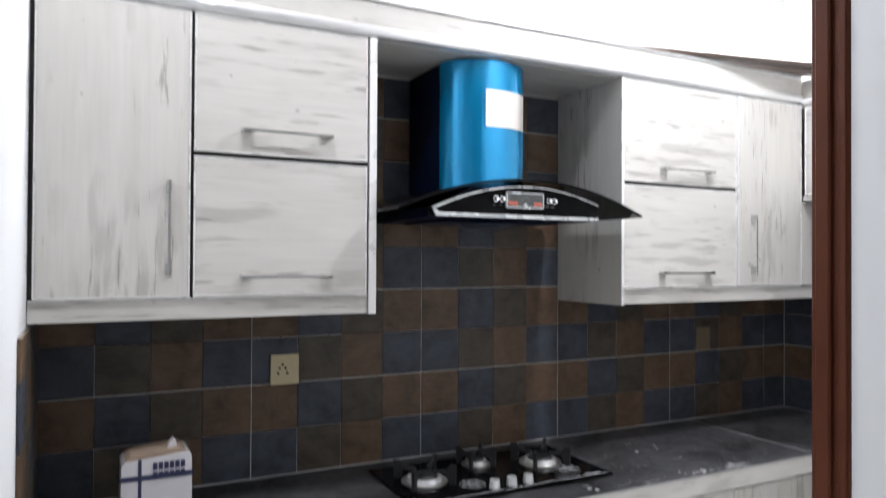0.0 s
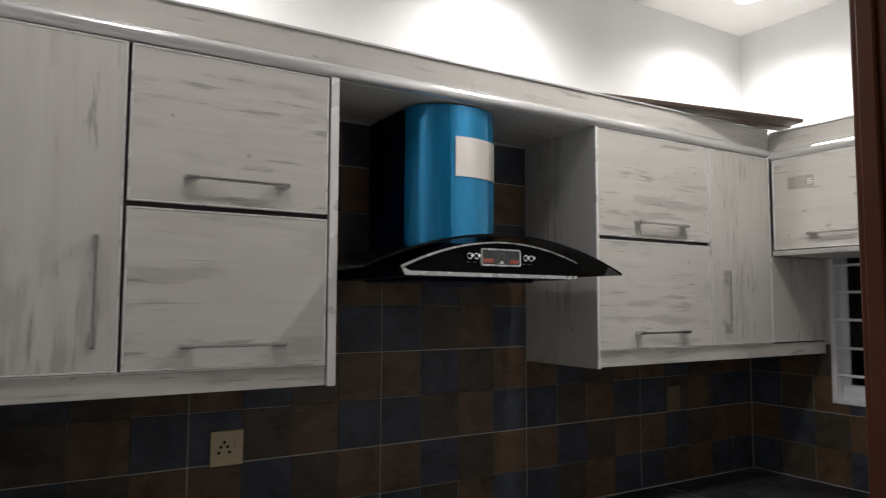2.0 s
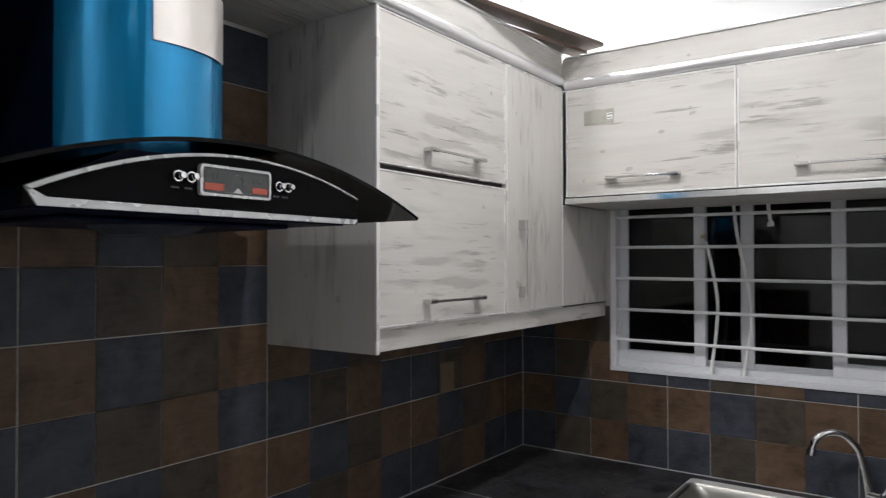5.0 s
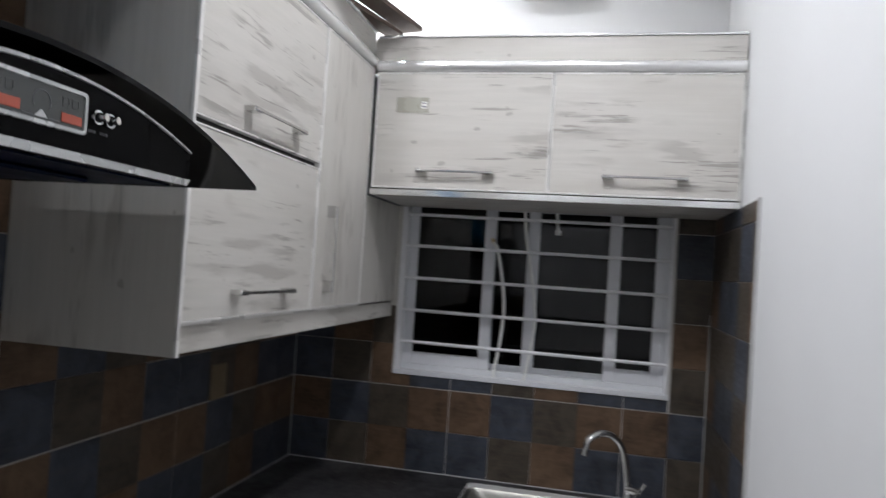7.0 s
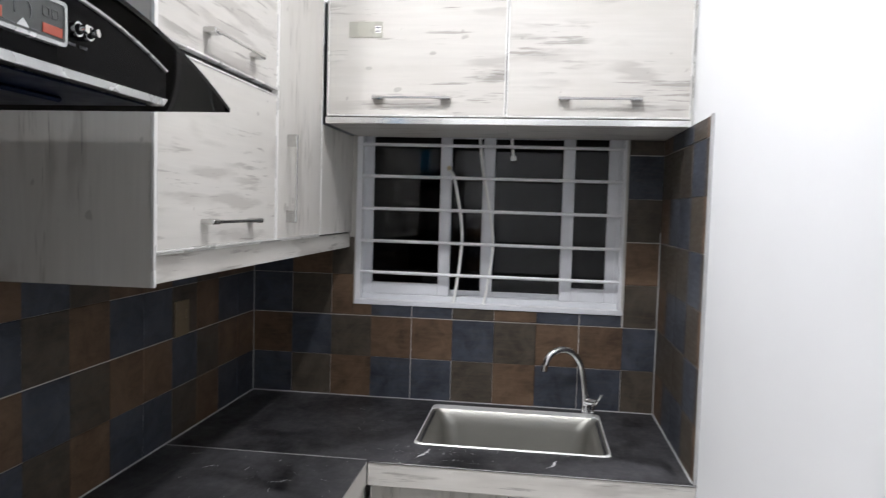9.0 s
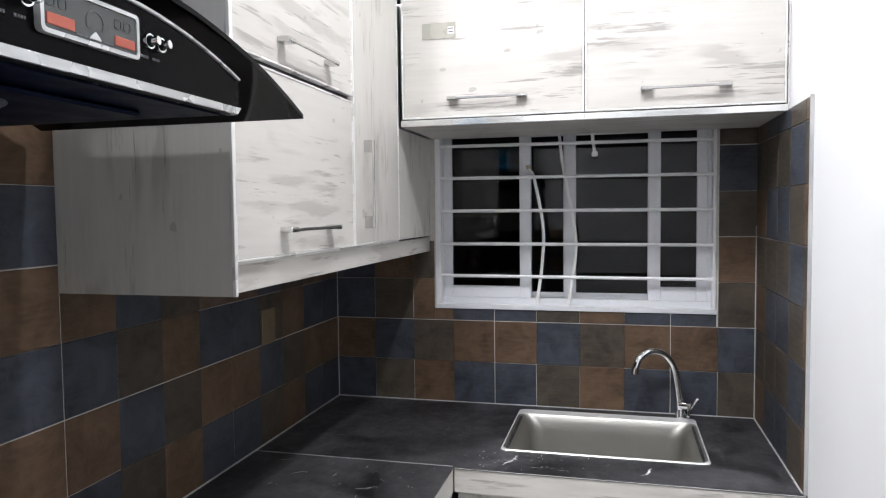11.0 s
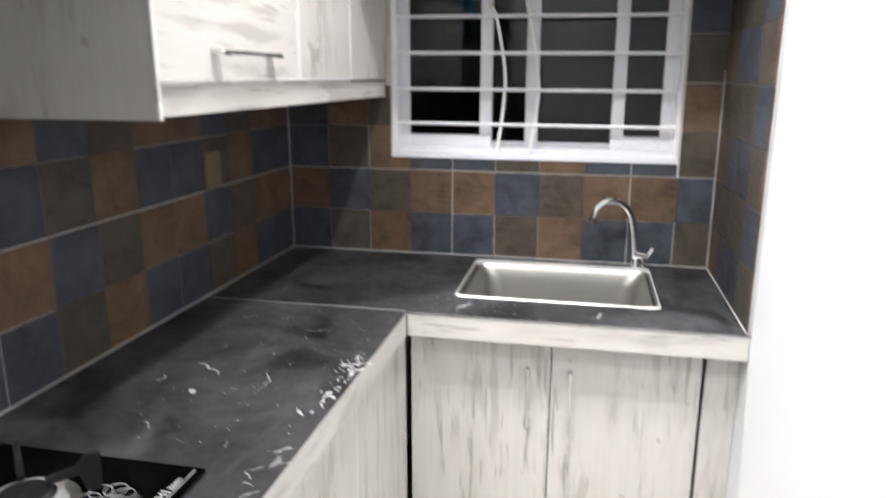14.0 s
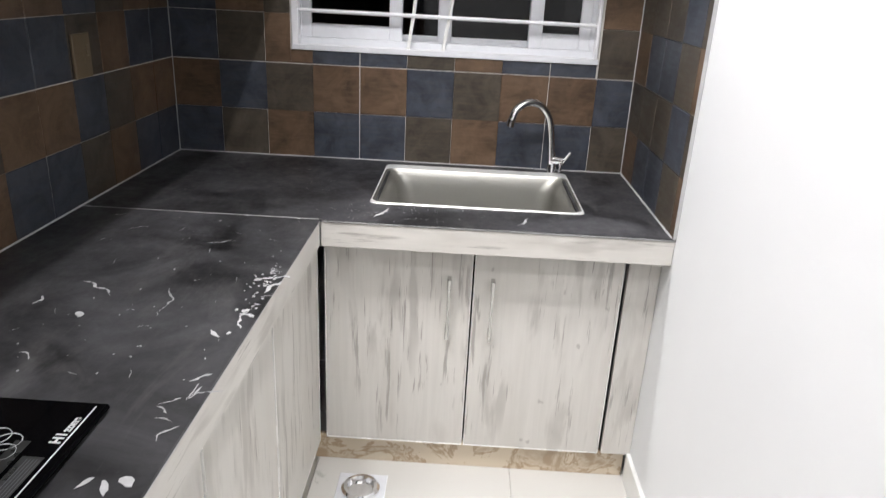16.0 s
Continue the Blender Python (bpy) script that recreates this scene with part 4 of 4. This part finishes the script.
part("bowl", bm, CHROME, d, smooth=True)

# dried residue on the worktop
rng = random.Random(4)
bm = bmesh.new()


def flake(x, y, size, z=ZC):
    n, a0 = 9, rng.random() * 6
    squash = rng.uniform(0.25, 0.8)
    turn = rng.uniform(0, math.pi)
    pts = []
    for k in range(n):
        a = a0 + k * math.tau / n
        r = size * rng.uniform(0.45, 1.0)
        px, py = r * math.cos(a), r * squash * math.sin(a)
        pts.append((x + px * math.cos(turn) - py * math.sin(turn), y + px * math.sin(turn) + py * math.cos(turn), z + 0.0004))
    extrude_outline(pts, (0, 0, rng.uniform(0.0004, 0.0013)), bm)


def smear(x, y, length, width, a):
    """A wandering dried streak of uneven width."""
    left, right = [], []
    n = max(5, int(length / 0.006))
    for k in range(n + 1):
        f = k / n
        w = width * (math.sin(math.pi * min(0.97, max(0.03, f))) ** 0.6) * rng.uniform(0.15, 1.0)
        ox, oy = -math.sin(a) * w, math.cos(a) * w
        left.append((x + ox, y + oy, ZC + 0.0004))
        right.append((x - ox, y - oy, ZC + 0.0004))
        a += rng.gauss(0, 0.32)
        x, y = x + math.cos(a) * length / n, y + math.sin(a) * length / n
    bands = list(zip(left, right))
    for (a1, b1), (a2, b2) in zip(bands, bands[1:]):
        v = [bm.verts.new(p) for p in (a1, b1, b2, a2)]
        bm.faces.new(v)


# the streaks that stand out: x, y, length, half width, direction
for x, y, length, width, a in (
        (1.986, 2.041, 0.110, 0.0026, 0.34), (1.932, 1.922, 0.111, 0.0024, 0.35), (1.931, 2.160, 0.041, 0.0030, -0.68), (1.737, 2.052, 0.040, 0.0030, 0.02),
        (1.873, 1.805, 0.035, 0.0046, -2.60), (2.108, 1.792, 0.076, 0.0060, -1.06), (2.039, 1.755, 0.066, 0.0040, 0.11), (1.942, 1.775, 0.035, 0.0045, -1.83),
        (1.883, 1.755, 0.091, 0.0024, 0.10), (1.653, 1.764, 0.064, 0.0018, -0.10), (1.704, 1.780, 0.039, 0.0040, -1.34), (1.554, 1.767, 0.045, 0.0016, 0.18),
        (2.454, 2.258, 0.034, 0.0030, -1.04), (2.295, 1.960, 0.067, 0.0018, -1.92), (2.354, 2.175, 0.054, 0.0018, -0.55), (2.551, 1.604, 0.094, 0.0034, -0.85),
        (2.549, 1.219, 0.077, 0.0034, -0.69)):
    smear(x, y, length, width * 1.5, a)
for x, y, size in ((1.465, 1.818, 0.016), (1.456, 1.790, 0.018), (1.470, 1.768, 0.014), (1.90, 2.055, 0.014), (2.10, 1.786, 0.013), (1.955, 1.768, 0.011)):
    flake(x, y, size)
for _ in range(55):
    flake(rng.uniform(1.66, 2.49), rng.triangular(YL + 0.02, 2.25, YL + 0.05), rng.uniform(0.001, 0.0034))
for _ in range(26):
    flake(rng.gauss(2.06, 0.09), YL + abs(rng.gauss(0, 0.02)) + 0.012, rng.uniform(0.0015, 0.007))
for _ in range(30):
    flake(rng.uniform(2.52, 2.655), rng.gauss(1.56, 0.10), rng.uniform(0.001, 0.004))
for _ in range(14):
    smear(rng.uniform(1.66, 2.46), rng.uniform(YL + 0.05, 2.26), rng.uniform(0.015, 0.04), rng.uniform(0.0006, 0.0016), rng.uniform(0, math.tau))
for _ in range(9):
    smear(rng.uniform(1.95, 2.16), YL + abs(rng.gauss(0, 0.02)) + 0.014, rng.uniform(0.01, 0.04), rng.uniform(0.0015, 0.0045), rng.gauss(0.2, 0.6))
for _ in range(5):
    smear(rng.gauss(1.60, 0.07), YL + abs(rng.gauss(0, 0.02)) + 0.02, rng.uniform(0.02, 0.05), rng.uniform(0.001, 0.003), rng.gauss(0.2, 0.6))
for _ in range(16):
    smear(rng.uniform(2.54, 2.655), rng.gauss(1.52, 0.12), rng.uniform(0.01, 0.03), rng.uniform(0.0008, 0.002), rng.uniform(0, math.tau))
for _ in range(7):
    smear(rng.uniform(2.70, 3.10), rng.uniform(1.70, 2.25), rng.uniform(0.02, 0.05), rng.uniform(0.0006, 0.0014), rng.uniform(0, math.tau))
tagged(part("residue", bm, RESIDUE), "scattered white flakes of dried plaster on the worktop", "residue", kind="stuff")

# ---- tiles ----
P = 0.1592
BASEMESH = {}


def tile_mesh(key, sx, sy, sz, axis):
    """A thin tile with softened front edges; axis: the way its face looks ('-y', '-x', '+y', '+x', '+z')."""
    if key in BASEMESH:
        return BASEMESH[key]
    c = 0.0016
    rim = [(-sx / 2, -sy / 2), (sx / 2, -sy / 2), (sx / 2, sy / 2), (-sx / 2, sy / 2)]
    top = [(math.copysign(abs(a) - c, a), math.copysign(abs(b) - c, b)) for a, b in rim]
    verts = [(a, b, 0) for a, b in rim] + [(a, b, sz - 0.0015) for a, b in rim] + [(a, b, sz) for a, b in top]
    faces = [(8, 9, 10, 11)]
    for lo in (0, 4):
        faces += [(lo + i, lo + (i + 1) % 4, lo + 4 + (i + 1) % 4, lo + 4 + i) for i in range(4)]
    turn = {"-y": lambda a, b, d: (a, -d, b), "+y": lambda a, b, d: (-a, d, b), "-x": lambda a, b, d: (-d, -a, b), "+x": lambda a, b, d: (d, a, b), "+z": lambda a, b, d: (a, b, d)}[axis]
    me = bpy.data.meshes.new("tile")
    me.from_pydata([turn(*v) for v in verts], [], faces)
    me.update()
    BASEMESH[key] = me
    return me


def lay(parent, mat, axis, centre, w, h, depth=0.008):
    key = (axis, round(w, 4), round(h, 4), mat.name)
    fresh = key not in BASEMESH
    me = tile_mesh(key, w, h, depth, axis)
    if fresh:
        me.materials.append(mat)
    ob = new("tile", me)
    ob.parent = parent
    ob.location = centre
    return ob


TOPROW, LOWROW = (BROWN, BLUE, OLIVE, BROWN), (BLUE, OLIVE, BROWN, BLUE)


def colour(row, col, turned=False):
    r, c = row % 2, col % 4
    if turned:
        r, c = 1 - r, 3 - c
    return (LOWROW if r == 0 else TOPROW)[c]


joint = random.Random(11)


def grid(parent, axis, u_start, u0, u1, z0, z1, place, first_col=0, skip=None, turned=None, step=1, dim_brown=False):
    """Squares of tile from u_start in steps of P, kept within u0..u1 and z0..z1."""
    rows = int((z1 - ZC) / P) + 1
    for row in range(rows):
        a, b = ZC + row * P, min(ZC + (row + 1) * P, z1)
        if b <= z0 + 0.01 or b - a < 0.012:
            continue
        a = max(a, z0)
        for col in range(-8, 30):
            l, r = u_start + step * col * P, u_start + step * (col + 1) * P
            l, r = max(min(l, r), u0), min(max(l, r), u1)
            if r - l < 0.012 or (skip and skip((l + r) / 2, (a + b) / 2)):
                continue
            k = (col + first_col) % 4
            tight = joint.choice((0.0, 0.0, 0.0002))
            before, after = (0.0013 if k == 0 else tight), (0.0013 if k == 3 else tight)
            low, high = (tight, 0.0014) if row % 2 else (0.0014, tight)
            if row % 2 == 0 and k != 2:
                after, high = max(after, joint.choice((0.0010, 0.0014, 0.0017))), joint.choice((0.0005, 0.0011, 0.0015))
            if step < 0:
                before, after = after, before
            # Beside the sink, odd rows turn brown into darker olive to paint in shade.
            mat = colour(row, col + first_col, turned and turned(row))
            lay(parent, OLIVE if dim_brown and mat == BROWN and row % 2 else mat, axis,
                place((l + before + r - after) / 2, (a + low + b - high) / 2), r - l - before - after, b - a - low - high)


north = thing("wall_tiling_north", (1.5, YA + 0.008, ZC), "brown and slate-blue square wall tiles behind the hob", "wall tiles", kind="structure")
part("grout", box((X0, YA + 0.0025, ZC - 0.02), (X1, YA + T, 2.26)), GROUT, north)
def local(parent, f):
    o = Vector(parent.location)
    return lambda u, z: Vector(f(u, z)) - o
grid(north, "-y", 0.481, X0, X1, ZC, 2.25, local(north, lambda u, z: (u, YA + 0.008, z)), 0, lambda u, z: z > 1.45 and (u < 0.70 or u > 1.78))
east = thing("wall_tiling_east", (X1 + 0.008, 1.5, ZC), "brown and slate-blue square wall tiles round the window", "wall tiles", kind="structure")
bm = bmesh.new()
for lo, hi in (((YC, ZC - 0.02), (WY0, 1.84)), ((WY1, ZC - 0.02), (YA, 1.84)), ((WY0, ZC - 0.02), (WY1, WZ0))):
    box((X1 + 0.0025, lo[0], lo[1]), (X1 + T, hi[0], hi[1]), 0, bm)
part("grout", bm, GROUT, east)
pe = local(east, lambda u, z: (X1 + 0.008, u, z))
tr = lambda row: row == 3
grid(east, "-x", YA, YC, YA, ZC, ZC + 2 * P, pe, 0, None, tr, -1)
grid(east, "-x", YA, WY0 - 0.004, WY1 + 0.006, ZC + 2 * P, WZ0 - 0.004, pe, 0, None, tr, -1)
grid(east, "-x", YA, YC, WY0 - 0.004, ZC + 2 * P, 1.838, pe, 0, None, tr, -1)
grid(east, "-x", YA, WY1 + 0.006, YA, ZC + 2 * P, 1.45, pe, 0, None, tr, -1)
south = thing("wall_tiling_south", (2.85, YC - 0.008, ZC), "brown and slate-blue wall tiles beside the sink, some browns darkened for shade", "wall tiles", kind="structure")
part("grout", box((2.508, YC, ZC - 0.02), (X1, YC + 0.0055, 1.836)), GROUT, south)
grid(south, "+y", X1, 2.507, X1, ZC, 1.838, local(south, lambda u, z: (u, YC + 0.001, z)), 2, None, None, -1, True)
west = thing("wall_tiling_west", (X0, 2.05, ZC), "dark wall tiles on the end wall", "wall tiles", kind="structure")
grid(west, "+x", YA, YL, YA, ZC, 1.40, local(west, lambda u, z: (X0 + 0.001, u, z)), 0, None, None, -1)

# floor slabs
S = 0.60
for i in range(6):
    for j in range(8):
        x, y = X0 + S * (i + 0.5), YA - S * (j + 0.5)
        t = lay(floor, FLOORM, "+z", (x, y, -0.004), S - 0.002, S - 0.002, 0.004)
